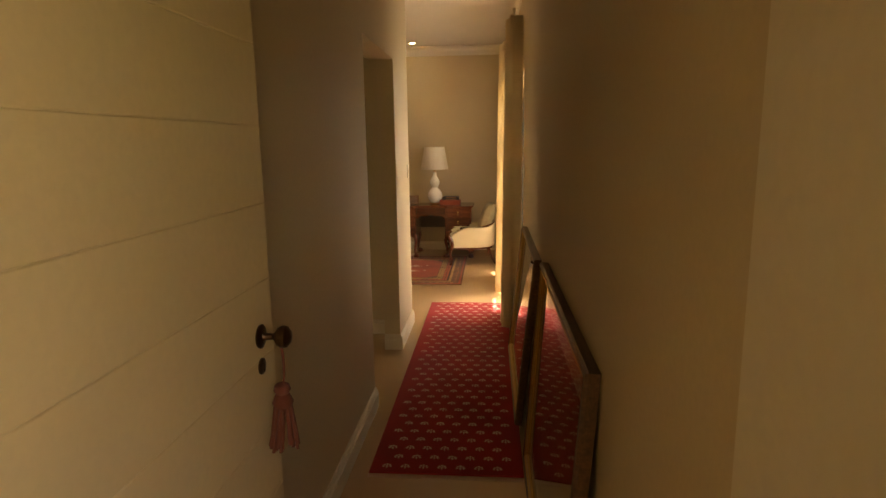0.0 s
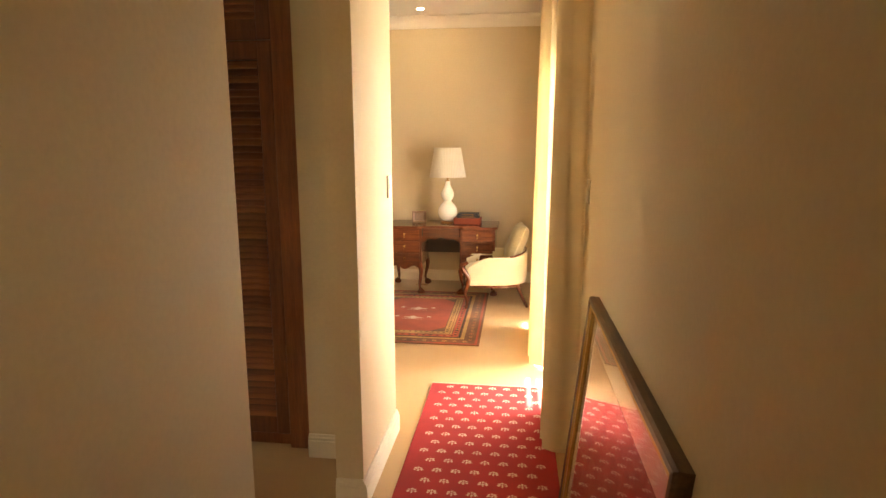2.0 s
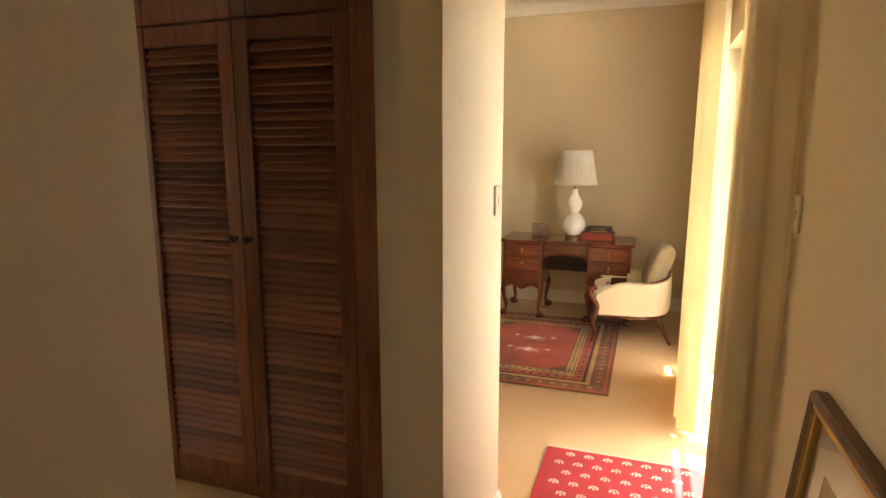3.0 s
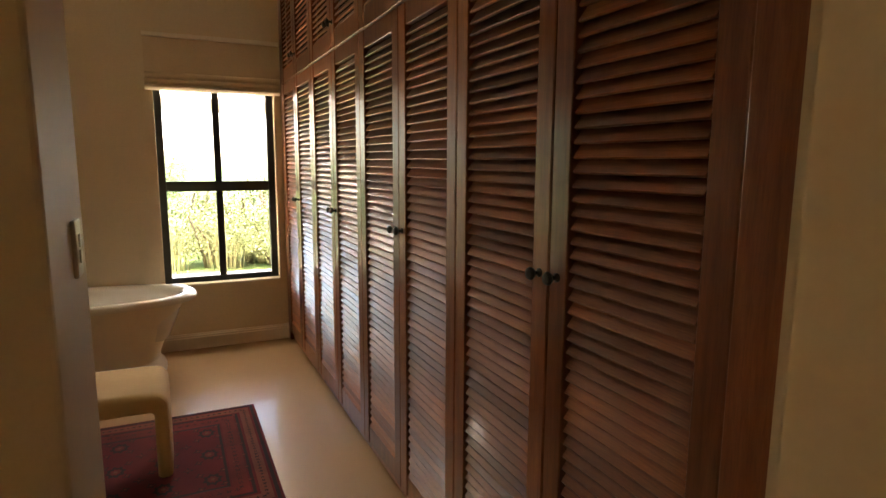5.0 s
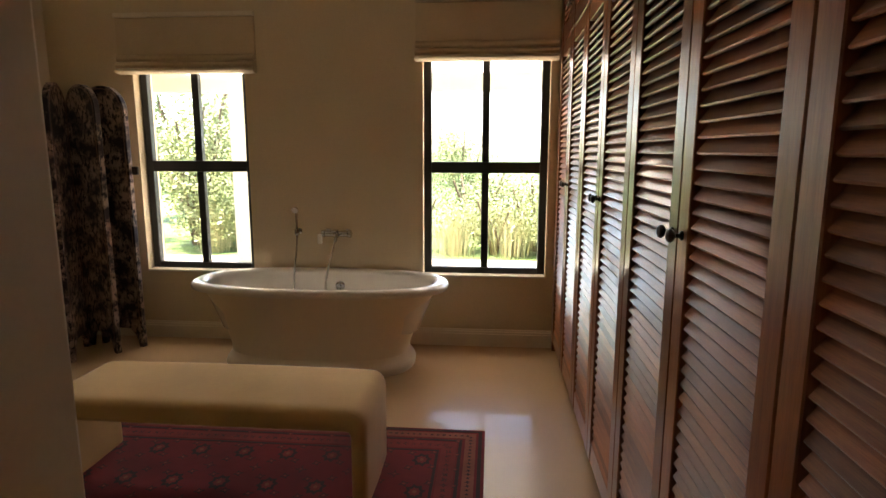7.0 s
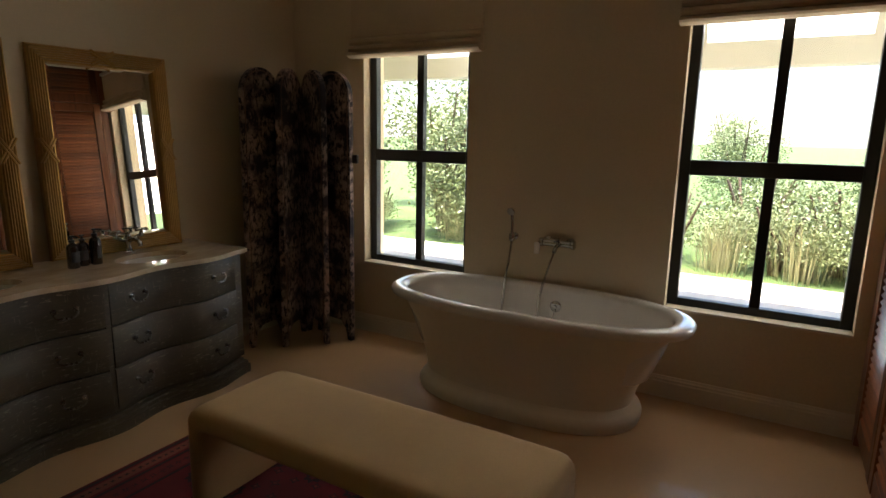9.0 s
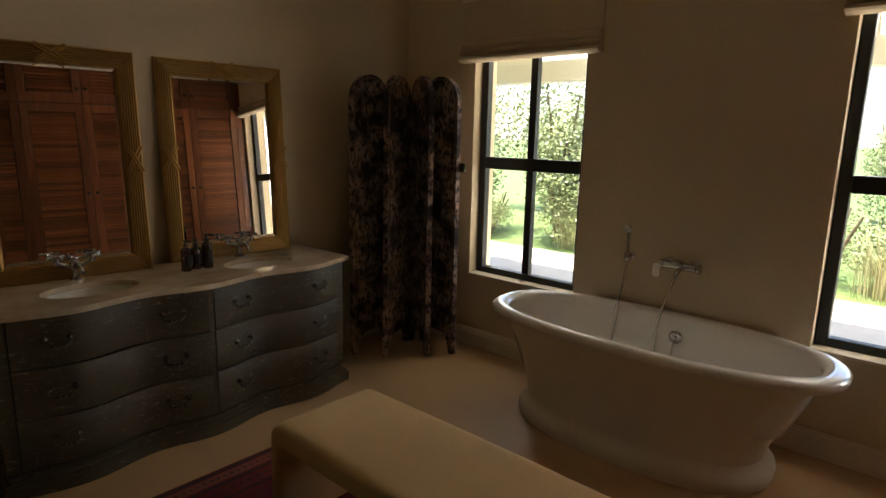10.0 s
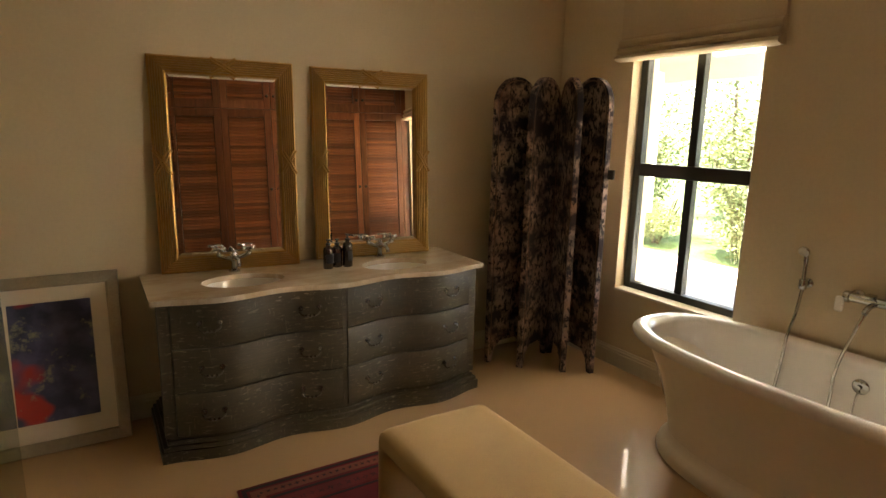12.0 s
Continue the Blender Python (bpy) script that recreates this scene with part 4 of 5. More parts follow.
def dressing_rug():
    X0, X1, Y0, Y1 = -3.72, -2.53, 1.45, 3.85
    r = thing("rug", ((X0 + X1) / 2, (Y0 + Y1) / 2, 0), 0, "dark red patterned wool rug under the bench", "rug")
    w, l = (X1 - X0) / 2, (Y1 - Y0) / 2
    part("rug_body", boxes(((-w, -l, 0.001), (w, l, 0.011)), bev=0.003), RED_D, r)
    rnd = random.Random(4)
    for inset, width, mat, nm in ((0.015, 0.018, RUGDARK, "border"), (0.045, 0.055, RUGROSE, "border"), (0.115, 0.016, RUGDARK, "border"), (0.14, 0.075, RUGWINE, "border"), (0.225, 0.014, RUGDARK, "border")):
        bm = bmesh.new()
        a, b = w - inset, l - inset
        for q in (((-a, -b), (a, -b + width)), ((-a, b - width), (a, b)), ((-a, -b + width), (-a + width, b - width)), ((a - width, -b + width), (a, b - width))):
            flat(bm, *q[0], *q[1], 0.0105, 0.0015)
        part(nm, bm, mat, r)
    for inset, mat, size, step in ((0.0725, RUGDARK, 0.015, 0.031), (0.1775, RUGDARK, 0.019, 0.040), (0.1775, RED, 0.009, 0.040)):
        bm = bmesh.new()
        a, b = w - inset, l - inset
        n1, n2 = int(2 * a / step), int(2 * b / step)
        for i in range(n1):
            for sy in (-1, 1):
                star(bm, -a + 2 * a * (i + 0.5) / n1, sy * b, 0.0125, size * rnd.uniform(0.8, 1.1), 4, rnd.random())
        for i in range(n2):
            for sx in (-1, 1):
                star(bm, sx * a, -b + 2 * b * (i + 0.5) / n2, 0.0125, size * rnd.uniform(0.8, 1.1), 4, rnd.random())
        part("border_motif", bm, mat, r, "", False, "stuff")
    for mat, rad, k in ((RUGDARK, 0.062, 8), (RUGWINE, 0.036, 8), (RUGROSE, 0.014, 6)):
        bm = bmesh.new()
        y = -l + 0.34
        while y < l - 0.3:
            for c in range(-1, 2):
                star(bm, c * 0.27, y, 0.0118 + (0.07 - rad) * 0.02, rad, k, 0.2, 0.72, 0.8)
            for c in (-0.5, 0.5):
                star(bm, c * 0.27, y + 0.11, 0.0118 + (0.07 - rad) * 0.02, rad * 0.55, 4, 0.0, 0.3)
            for c in (-1.5, -1, -0.5, 0, 0.5, 1, 1.5):
                star(bm, c * 0.27 + 0.06, y + 0.055, 0.0118 + (0.07 - rad) * 0.02, rad * 0.42, 4, 0.4, 0.45)
                star(bm, c * 0.27 - 0.06, y + 0.165, 0.0118 + (0.07 - rad) * 0.02, rad * 0.42, 4, 0.4, 0.45)
            y += 0.22
        part("field_motif", bm, mat, r, "", False, "stuff")


dressing_rug()


def leaning_art():
    W, H = 0.60, 0.86
    a = thing("framed_picture", (-1.83, 0.70, 0), 0, "silver-framed abstract painting leaning on the wall", "picture")
    a.matrix_world = pose(-1.876, 0.68, 0.0, 10.5, 0, 0)
    bm = bmesh.new()
    moulding(bm, W, H, [(0, 0), (0, 0.022), (0.006, 0.028), (0.05, 0.024), (0.058, 0.018), (0.06, 0.006), (0.06, 0.0)])
    part("frame", bm, SILVERFRAME, a)
    part("mount", boxes(((-W / 2 + 0.058, 0.004, 0.058), (W / 2 - 0.058, 0.008, H - 0.058))), MAT, a, "cream card mount")
    part("painting", boxes(((-W / 2 + 0.13, 0.0081, 0.15), (W / 2 - 0.13, 0.011, H - 0.13))), ART, a, "dark blue and red painting")


leaning_art()

sg = thing("shower_screen", (-1.80, 1.95, 0), 0, "clear greenish glass shower screen on the floor", "glass screen")
part("pane", boxes(((-0.005, -0.45, 0.012), (0.005, 0.45, 2.05)), bev=0.001), GREENGLASS, sg)
part("channel", boxes(((-0.012, -0.45, 0.0), (0.012, 0.45, 0.012))), CHROME, sg, "chrome floor channel")


def switch(name, at, turn, w=0.075, h=0.12, rockers=1):
    s = thing(name, at, turn, "cream plastic wall switch plate", "light switch")
    plate = part("plate", boxes(((-w / 2, -0.010, -h / 2), (w / 2, 0.0, h / 2)), bev=0.003), PLASTIC, s)
    for k in range(rockers):
        z = (k - (rockers - 1) / 2) * 0.035
        part("rocker", boxes(((-0.012, -0.014, z - 0.014), (0.012, -0.0101, z + 0.014)), bev=0.001), PLASTIC, s)
    return s


switch("light_switch", (-0.10, 4.51, 1.46), 90)
switch("light_switch", (0.95, 4.41, 1.45), -90)
switch("light_switch", (-1.44, 3.25, 1.375), 180, 0.075, 0.125, 2)


# ---- entrance door and passage ----
def entrance_door():
    """Painted plank door standing open into the passage, with a bronze knob."""
    d = thing("door_1", (0.080, -0.20, 0), 0, "open cream planked door with a bronze knob and a hanging tassel", "door", "", "structure")
    L, H = 0.87, 2.14
    leaf = bmesh.new()
    zs = [0.008 + (H - 0.008) * k / 11 for k in range(12)]
    for a, b in zip(zs, zs[1:]):
        ring = [(-0.036, a + 0.0002), (-0.0018, a + 0.0002), (0.0, a + 0.003), (0.0, b - 0.003), (-0.0018, b - 0.0002), (-0.036, b - 0.0002)]
        loft(leaf, [[(x, y, zz) for x, zz in ring] for y in (0.004, L)])
    lf = part("door_leaf", leaf, DOORPAINT, d, "cream painted boards with grooves")
    bm = bmesh.new()
    lathe(bm, [(0.030, 0.0), (0.031, 0.004), (0.026, 0.007), (0.012, 0.010), (0.009, 0.016), (0.008, 0.034), (0.013, 0.040), (0.024, 0.047), (0.029, 0.058), (0.027, 0.069), (0.016, 0.078), (0.002, 0.081)], 24, (0, 0.785, 1.23), 'X')
    part("knob", bm, BRONZE, lf, "round bronze knob on a rose", True)
    bm = bmesh.new()
    lathe(bm, [(0.021, 0.0), (0.021, 0.004), (0.017, 0.006), (0.002, 0.007)], 20, (0, 0.780, 1.153), 'X')
    box(bm, (0.006, 0.7775, 1.139), (0.0085, 0.7825, 1.163))
    part("keyhole_cover", bm, BRONZE, lf, "round bronze keyhole cover", True)


def tassel():
    t = thing("tassel", (0.128, 0.585, 0.937), 0, "faded red silk tassel hanging from the door knob", "tassel")
    t.scale = (1.3, 1.3, 1.0)
    bm = bmesh.new()
    tube(bm, curve_points([(0.0, 0.0, 0.292), (0.004, 0.004, 0.25), (0.006, 0.0, 0.20), (0.004, -0.002, 0.165)], 5), 0.0025, 6)
    part("cord", bm, TASSEL, t)
    bm = bmesh.new()
    lathe(bm, [(0.004, 0.172), (0.014, 0.165), (0.017, 0.152), (0.013, 0.142), (0.017, 0.132), (0.021, 0.118), (0.018, 0.108)], 16)
    part("tassel_head", bm, TASSEL, t, "", True)
    rnd = random.Random(2)
    bm = bmesh.new()
    for k in range(46):
        a = rnd.uniform(0, 2 * math.pi)
        r = rnd.uniform(0.4, 1)
        x0, y0 = 0.016 * r * math.cos(a), 0.016 * r * math.sin(a)
        x1, y1 = 0.028 * r * math.cos(a + 0.2), 0.034 * r * math.sin(a + 0.2) - 0.006
        tube(bm, [(x0, y0, 0.112), (x0 * 1.4, y0 * 1.3, 0.06), (x1, y1, rnd.uniform(-0.006, 0.012))], 0.0033, 5)
    part("skirt", bm, TASSEL, t, "", False, "stuff")


entrance_door()
tassel()

jm = thing("door_frame", (0.0, 0.0, 0.0), 0, "cream painted door frame of the entrance", "door frame", "", "structure")
part("jamb", boxes(((0.944, -0.45, 0), (0.95, -0.12, 2.2)), bev=0.002), TRIM, jm)
part("jamb", boxes(((0.0, -0.45, 0), (0.018, -0.204, 2.2)), bev=0.003), TRIM, jm)
part("head", boxes(((0.018, -0.45, 2.16), (0.944, -0.20, 2.2)), bev=0.003), TRIM, jm)
part("architrave", boxes(((0.944, -0.475, 0), (1.0, -0.45, 2.26)), bev=0.006), TRIM, jm)


def runner():
    r = thing("runner_rug", (0.425, 3.64, 0), 0.0, "bright red runner rug with rows of small ivory flowers", "rug")
    w, l = 0.405, 1.66
    part("rug_body", boxes(((-w, -l, 0.001), (w, l, 0.011)), bev=0.003), RED, r)
    bm = bmesh.new()
    rnd = random.Random(7)
    ny, nx = 34, 7
    for j in range(ny):
        for i in range(nx):
            x = (i - (nx - 1) / 2) * 0.098 + (0.049 if j % 2 else 0) - 0.024
            y = -l + 0.06 + j * (2 * l - 0.12) / (ny - 1)
            if abs(x) > w - 0.03:
                continue
            for k in range(5):
                a = math.pi * (k / 4) * 1.1 - 0.16
                q = 0.019
                px, py = x + q * math.cos(a), y + q * 0.9 * math.sin(a)
                s = rnd.uniform(0.0075, 0.0105)
                star(bm, px, py, 0.0118, s * 1.05, 4, a, 0.6)
            star(bm, x, y - 0.002, 0.0118, 0.010, 4, 0.0, 0.5)
            star(bm, x, y - 0.014, 0.0118, 0.007, 3, 0.5, 0.5)
    part("flower_motif", bm, RUGWHITE, r, "", False, "stuff")
    bm = bmesh.new()
    for sy in (-1, 1):
        fringe(bm, -w, w, sy * l, sy)
    part("fringe", bm, RUGWHITE, r, "", False, "stuff")


runner()


def picture(y0, y1, h, foot, top, outer, label):
    W = y1 - y0
    a = thing("framed_picture", (0, 0, 0), 0, label, "picture", "framed pictures in the passage")
    lean = math.asin((top - foot) / h)
    # local x runs along the wall, local y faces the passage, z up
    a.matrix_world = Matrix.Translation((foot, (y0 + y1) / 2, 0.012)) @ Matrix.Rotation(lean, 4, 'Y') @ Matrix.Rotation(radians(90), 4, 'Z')
    bm = bmesh.new()
    moulding(bm, W, h, [(0, -0.02), (0, 0.012), (0.005, 0.022), (0.014, 0.025), (0.022, 0.020), (0.026, 0.018)])
    fr = part("frame", bm, outer, a)
    bm = bmesh.new()
    moulding(bm, W - 0.052, h - 0.052, [(0, -0.018), (0, 0.016), (0.008, 0.019), (0.012, 0.012), (0.022, 0.010), (0.026, 0.004), (0.026, -0.018)])
    sl = part("slip", bm, GILT, fr, "carved gilt inner moulding")
    sl.matrix_basis = Matrix.Translation((0, 0, 0.026))
    part("mount", boxes(((-W / 2 + 0.05, -0.012, 0.05), (W / 2 - 0.05, -0.008, h - 0.05))), MAT, a, "pale card mount")
    part("print", boxes(((-W / 2 + 0.15, -0.0078, 0.17), (W / 2 - 0.15, -0.0055, h - 0.16))), PRINT, a, "faded brown print")
    part("glazing", boxes(((-W / 2 + 0.05, -0.002, 0.05), (W / 2 - 0.05, 0.0, h - 0.05))), PICGLASS, a, "reflective picture glass")
    part("backing", boxes(((-W / 2 + 0.02, -0.024, 0.02), (W / 2 - 0.02, -0.0205, h - 0.02))), BLACKFRAME, a)


PRINT = surface("faded_print", (0.22, 0.13, 0.08), 0.8, large=6, fine=40, vary=0.45)
PICGLASS = glass("picture_glass")
picture(2.53, 3.91, 1.03, 0.825, 0.93, BROWNFRAME, "large gilt-framed glazed picture leaning on the passage wall")
picture(0.70, 2.16, 1.09, 0.855, 0.93, BROWNFRAME, "large brown and gilt framed picture leaning on the passage wall")


# ---- bedroom ----
def curtain(y0, y1, x, amp, folds, label, seed, back=0.0):
    c = thing("curtain", (x, (y0 + y1) / 2, 0), 0, label, "curtain", "garden door curtains")
    rnd = random.Random(seed)
    bm = bmesh.new()
    n, m = folds * 14, 18
    ph = [rnd.uniform(-0.5, 0.5) for _ in range(6)]
    rows = []
    for j in range(m + 1):
        z = 0.02 + 2.72 * j / m
        g = j / m
        row = []
        for i in range(n + 1):
            u = i / n
            y = (u - 0.5) * (y1 - y0)
            a = 2 * math.pi * folds * u + 0.5 * math.sin(3 * u + ph[0]) + 0.25 * ph[1] * (1 - g)
            k = amp * (1.0 - 0.45 * g) * (0.8 + 0.3 * math.sin(5 * u + ph[2]))
            w = max(0.0, 1 - u / 0.07)
            row.append(((1 - w) * k * math.sin(a) + w * back + 0.012 * math.sin(2 * a + ph[3]), y + 0.35 * amp * math.cos(a + ph[4]), z + 0.006 * math.sin(a)))
        rows.append(row)
    th = 0.004
    for s in (0, 1):
        vs = [[bm.verts.new((p[0] - s * th, p[1], p[2])) for p in row] for row in rows]
        for r0, r1 in zip(vs, vs[1:]):
            for i in range(n):
                bm.faces.new((r0[i], r0[i + 1], r1[i + 1], r1[i]))
    part("drape", bm, CURTAIN, c, "", True)
    for k in range(folds):
        y = (k + 0.5) / folds * (y1 - y0) - (y1 - y0) / 2
        bm = bmesh.new()
        box(bm, (-0.02, y - 0.03, 2.66), (0.02, y + 0.03, 2.76), 0.01, 1)
        part("pleat", bm, CURTAIN, c)


curtain(4.385, 4.93, 0.835, 0.07, 5, "floor-length cream linen curtain drawn to the side", 3, 0.10)
curtain(5.64, 6.62, 0.80, 0.075, 6, "floor-length cream linen curtain glowing with daylight", 5)
rail = thing("curtain_rail", (0.85, 5.7, 2.8), 0, "slim white curtain rail under the ceiling", "curtain rail")
part("rail", boxes(((-0.012, -1.3, -0.012), (0.012, 1.25, 0.012)), bev=0.003), TRIM, rail)
for yb in (-1.0, 1.0):
    part("bracket", boxes(((0.012, yb - 0.01, -0.01), (0.09, yb + 0.01, 0.01))), TRIM, rail)


def desk():
    d = thing("desk", (-0.245, 8.08, 0), 0, "mahogany kneehole desk with cabriole legs and drawers", "desk")
    hw, y0, y1 = 0.62, -0.27, 0.27

    def front(x):
        u = abs(x) / hw
        return y0 - 0.012 + (0.055 if u < 0.33 else 0.055 * max(0, 1 - (u - 0.33) / 0.08)) + 0.03 * max(0, (u - 0.9)) / 0.1

    xs = np.linspace(-hw, hw, 41)
    bm = bmesh.new()
    for grow, za, zb in ((0.012, 0.758, 0.768), (0.022, 0.768, 0.778), (0.014, 0.778, 0.785)):
        ring = [(x * (1 + grow / hw), front(x) - grow) for x in xs] + [(hw + grow, y1), (-hw - grow, y1)]
        loft(bm, [[(p[0], p[1], z) for p in ring] for z in (za, zb)])
    part("desktop", bm, MAHOGANY_H, d, "polished figured mahogany top")
    for sx in (-1, 1):
        xa, xb = sorted((sx * 0.215, sx * (hw - 0.01)))
        part("pedestal", boxes(((xa, y0 + 0.02, 0.33), (xb, y1 - 0.01, 0.758)), bev=0.006), MAHOGANY, d)
        ap = bmesh.new()
        ring = []
        k = 16
        for i in range(k + 1):
            u = i / k
            ring.append((xa + (xb - xa) * u, 0.305 - 0.022 * math.cos(4 * math.pi * u)))
        pts = ring + [(xb, 0.34), (xa, 0.34)]
        loft(ap, [[(x, y, z) for x, z in pts] for y in (y0 + 0.016, y0 + 0.034)])
        part("apron", ap, MAHOGANY, d)
        for za, zb in ((0.345, 0.47), (0.482, 0.607), (0.619, 0.744)):
            dr = part("drawer", boxes(((xa + 0.025, y0 + 0.004, za), (xb - 0.025, y0 + 0.022, zb)), bev=0.006), MAHOGANY_H, d)
            bm = bmesh.new()
            lathe(bm, [(0.012, 0.0), (0.012, -0.003), (0.006, -0.008), (0.006, -0.014), (0.011, -0.02), (0.002, -0.026)], 10, ((xa + xb) / 2, y0 + 0.004, (za + zb) / 2 + 0.01), 'Y')
            tube(bm, curve_points([((xa + xb) / 2, y0 - 0.014, (za + zb) / 2 + 0.008), ((xa + xb) / 2, y0 - 0.02, (za + zb) / 2 - 0.012), ((xa + xb) / 2, y0 - 0.014, (za + zb) / 2 - 0.028)], 4), [0.003] * 6 + [0.006] * 3, 6)
            part("drop_pull", bm, BRASS, dr, "small brass drop pull", True)
        for lx, ox in ((xa + 0.03, -1), (xb - 0.03, 1)):
            for ly, oy in ((y0 + 0.045, -1), (y1 - 0.045, 1)):
                bm = bmesh.new()
                dx, dy = ox * 0.5, oy * 0.85
                tube(bm, curve_points([(lx, ly, 0.36), (lx + dx * 0.035, ly + dy * 0.035, 0.29), (lx + dx * 0.03, ly + dy * 0.03, 0.22), (lx - dx * 0.005, ly - dy * 0.005, 0.12), (lx, ly, 0.065), (lx + dx * 0.03, ly + dy * 0.03, 0.035)], 6),
                     [0.032 - 0.019 * min(1, k / 22) for k in range(31)], 10)
                lathe(bm, [(0.012, 0.0), (0.034, 0.006), (0.040, 0.024), (0.034, 0.045), (0.014, 0.058)], 12, (lx + dx * 0.035, ly + dy * 0.035, 0.0))
                for t in (-0.7, 0.0, 0.7):
                    ca, sa = math.cos(math.atan2(dy, dx) + t), math.sin(math.atan2(dy, dx) + t)
                    tube(bm, [(lx + dx * 0.03, ly + dy * 0.03, 0.062), (lx + dx * 0.035 + ca * 0.034, ly + dy * 0.035 + sa * 0.034, 0.042), (lx + dx * 0.035 + ca * 0.043, ly + dy * 0.035 + sa * 0.043, 0.012)], [0.011, 0.010, 0.006], 6)
                part("leg", bm, MAHOGANY, d, "carved cabriole leg with claw foot", True)
    part("centre_drawer", boxes(((-0.21, y0 + 0.05, 0.655), (0.21, y0 + 0.068, 0.752)), bev=0.006), MAHOGANY_H, d)
    bm = bmesh.new()
    ring = [(-0.215, 0.66), (0.215, 0.66)] + [(0.215 - 0.43 * u, 0.60 + 0.045 * math.sin(math.pi * u) - 0.012 * math.cos(6 * math.pi * u)) for u in np.linspace(0, 1, 20)]
    loft(bm, [[(x, y, z) for x, z in ring] for y in (y0 + 0.052, y0 + 0.066)])
    part("kneehole_arch", bm, MAHOGANY, d)
    # kneehole shadow put into the board's dark colour in place of mahogany
    part("back_panel", boxes(((-0.215, y1 - 0.03, 0.40), (0.215, y1 - 0.012, 0.758))), BLACKFRAME, d, "back board coloured dark for the kneehole shade")


desk()


def table_lamp():
    t = thing("table_lamp", (-0.20, 8.12, 0.786), 0, "white double-gourd ceramic table lamp with a pleated shade", "table lamp")
    t.scale = (0.93, 0.93, 1.12)
    bm = bmesh.new()
    lathe(bm, [(0.085, 0.0), (0.088, 0.006), (0.088, 0.016), (0.075, 0.022)], 28)
    part("base", bm, BRASS, t, "brass foot", True)
    bm = bmesh.new()
    prof = [(0.058, 0.022), (0.085, 0.035), (0.115, 0.075), (0.125, 0.115), (0.115, 0.155), (0.085, 0.195), (0.052, 0.220), (0.046, 0.232), (0.062, 0.250), (0.080, 0.285), (0.080, 0.315), (0.062, 0.350), (0.036, 0.385), (0.026, 0.42), (0.030, 0.435)]
    lathe(bm, prof, 32)
    part("gourd_body", bm, CERAMIC, t, "crackled white glaze", True)
    bm = bmesh.new()
    lathe(bm, [(0.028, 0.434), (0.030, 0.442), (0.012, 0.448), (0.012, 0.475), (0.018, 0.48), (0.018, 0.51)], 18)
    part("lamp_holder", bm, BRASS, t, "", True)
    bm = bmesh.new()
    seg = 120
    rings = []
    for r, z in ((0.222, 0.475), (0.2215, 0.483), (0.162, 0.765), (0.1615, 0.772), (0.157, 0.772), (0.158, 0.765), (0.2175, 0.483), (0.218, 0.475)):
        rings.append([((r + (0.0035 if i % 2 else 0)) * math.cos(2 * math.pi * i / seg), (r + (0.0035 if i % 2 else 0)) * math.sin(2 * math.pi * i / seg), z) for i in range(seg)])
    rings.append(rings[0])
    loft(bm, rings, True, False, False)
    part("shade", bm, SHADE, t, "pleated white cotton shade")


table_lamp()


def book(at, turn, size, mat, label):
    b = thing("book", at, turn, label, "book", "books on the desk")
    w, d, h = size
    bm = boxes(((-w / 2, -d / 2, 0), (w / 2, d / 2, 0.004)), ((-w / 2, -d / 2, h - 0.004), (w / 2, d / 2, h)), ((-w / 2, -d / 2, 0.004), (w / 2, -d / 2 + 0.004, h - 0.004)), bev=0.001)
    part("cover", bm, mat, b)
    part("pages", boxes(((-w / 2 + 0.006, -d / 2 + 0.0045, 0.0045), (w / 2 - 0.006, d / 2 - 0.006, h - 0.0045))), PAPER, b)
    part("spine_title", boxes(((-w * 0.3, -d / 2 - 0.0008, h * 0.35), (w * 0.3, -d / 2, h * 0.6))), RUGGOLD, b, "gilt line on the spine")


BZ = 0.786
bx = thing("keepsake_box", (0.04, 8.08, BZ), -3, "red leather box lying on the desk", "box")
part("box_body", boxes(((-0.15, -0.10, 0), (0.15, 0.10, 0.055)), bev=0.004), BOOK_R, bx)
part("box_lid", boxes(((-0.153, -0.103, 0.0555), (0.153, 0.103, 0.072)), bev=0.004), BOOK_R, bx)
book((0.045, 8.09, BZ + 0.0725), 3, (0.26, 0.17, 0.028), BOOK_K, "dark blue cloth-bound book on a red box")
book((0.05, 8.095, BZ + 0.101), -2, (0.235, 0.16, 0.020), BOOK_K, "thin dark book on top of another book")

pf = thing("photo_frame", (-0.53, 8.08, BZ), 0, "small brown photo frame standing on the desk", "photo frame")
pf.matrix_world = pose(-0.53, 8.09, BZ + 0.002, -12, 0, 8)
bm = bmesh.new()
moulding(bm, 0.165, 0.135, [(0, 0.0), (0, -0.012), (0.006, -0.016), (0.02, -0.012), (0.024, -0.005), (0.024, 0.0)])
part("frame", bm, BROWNFRAME, pf)
part("photo", boxes(((-0.062, -0.004, 0.02), (0.062, -0.001, 0.115))), PRINT, pf, "plain faded photograph")
part("backing", boxes(((-0.08, 0.0, 0.003), (0.08, 0.004, 0.132))), BLACKFRAME, pf)
part("strut", boxes(((-0.015, 0.004, 0.0), (0.015, 0.05, 0.006))), BLACKFRAME, pf)


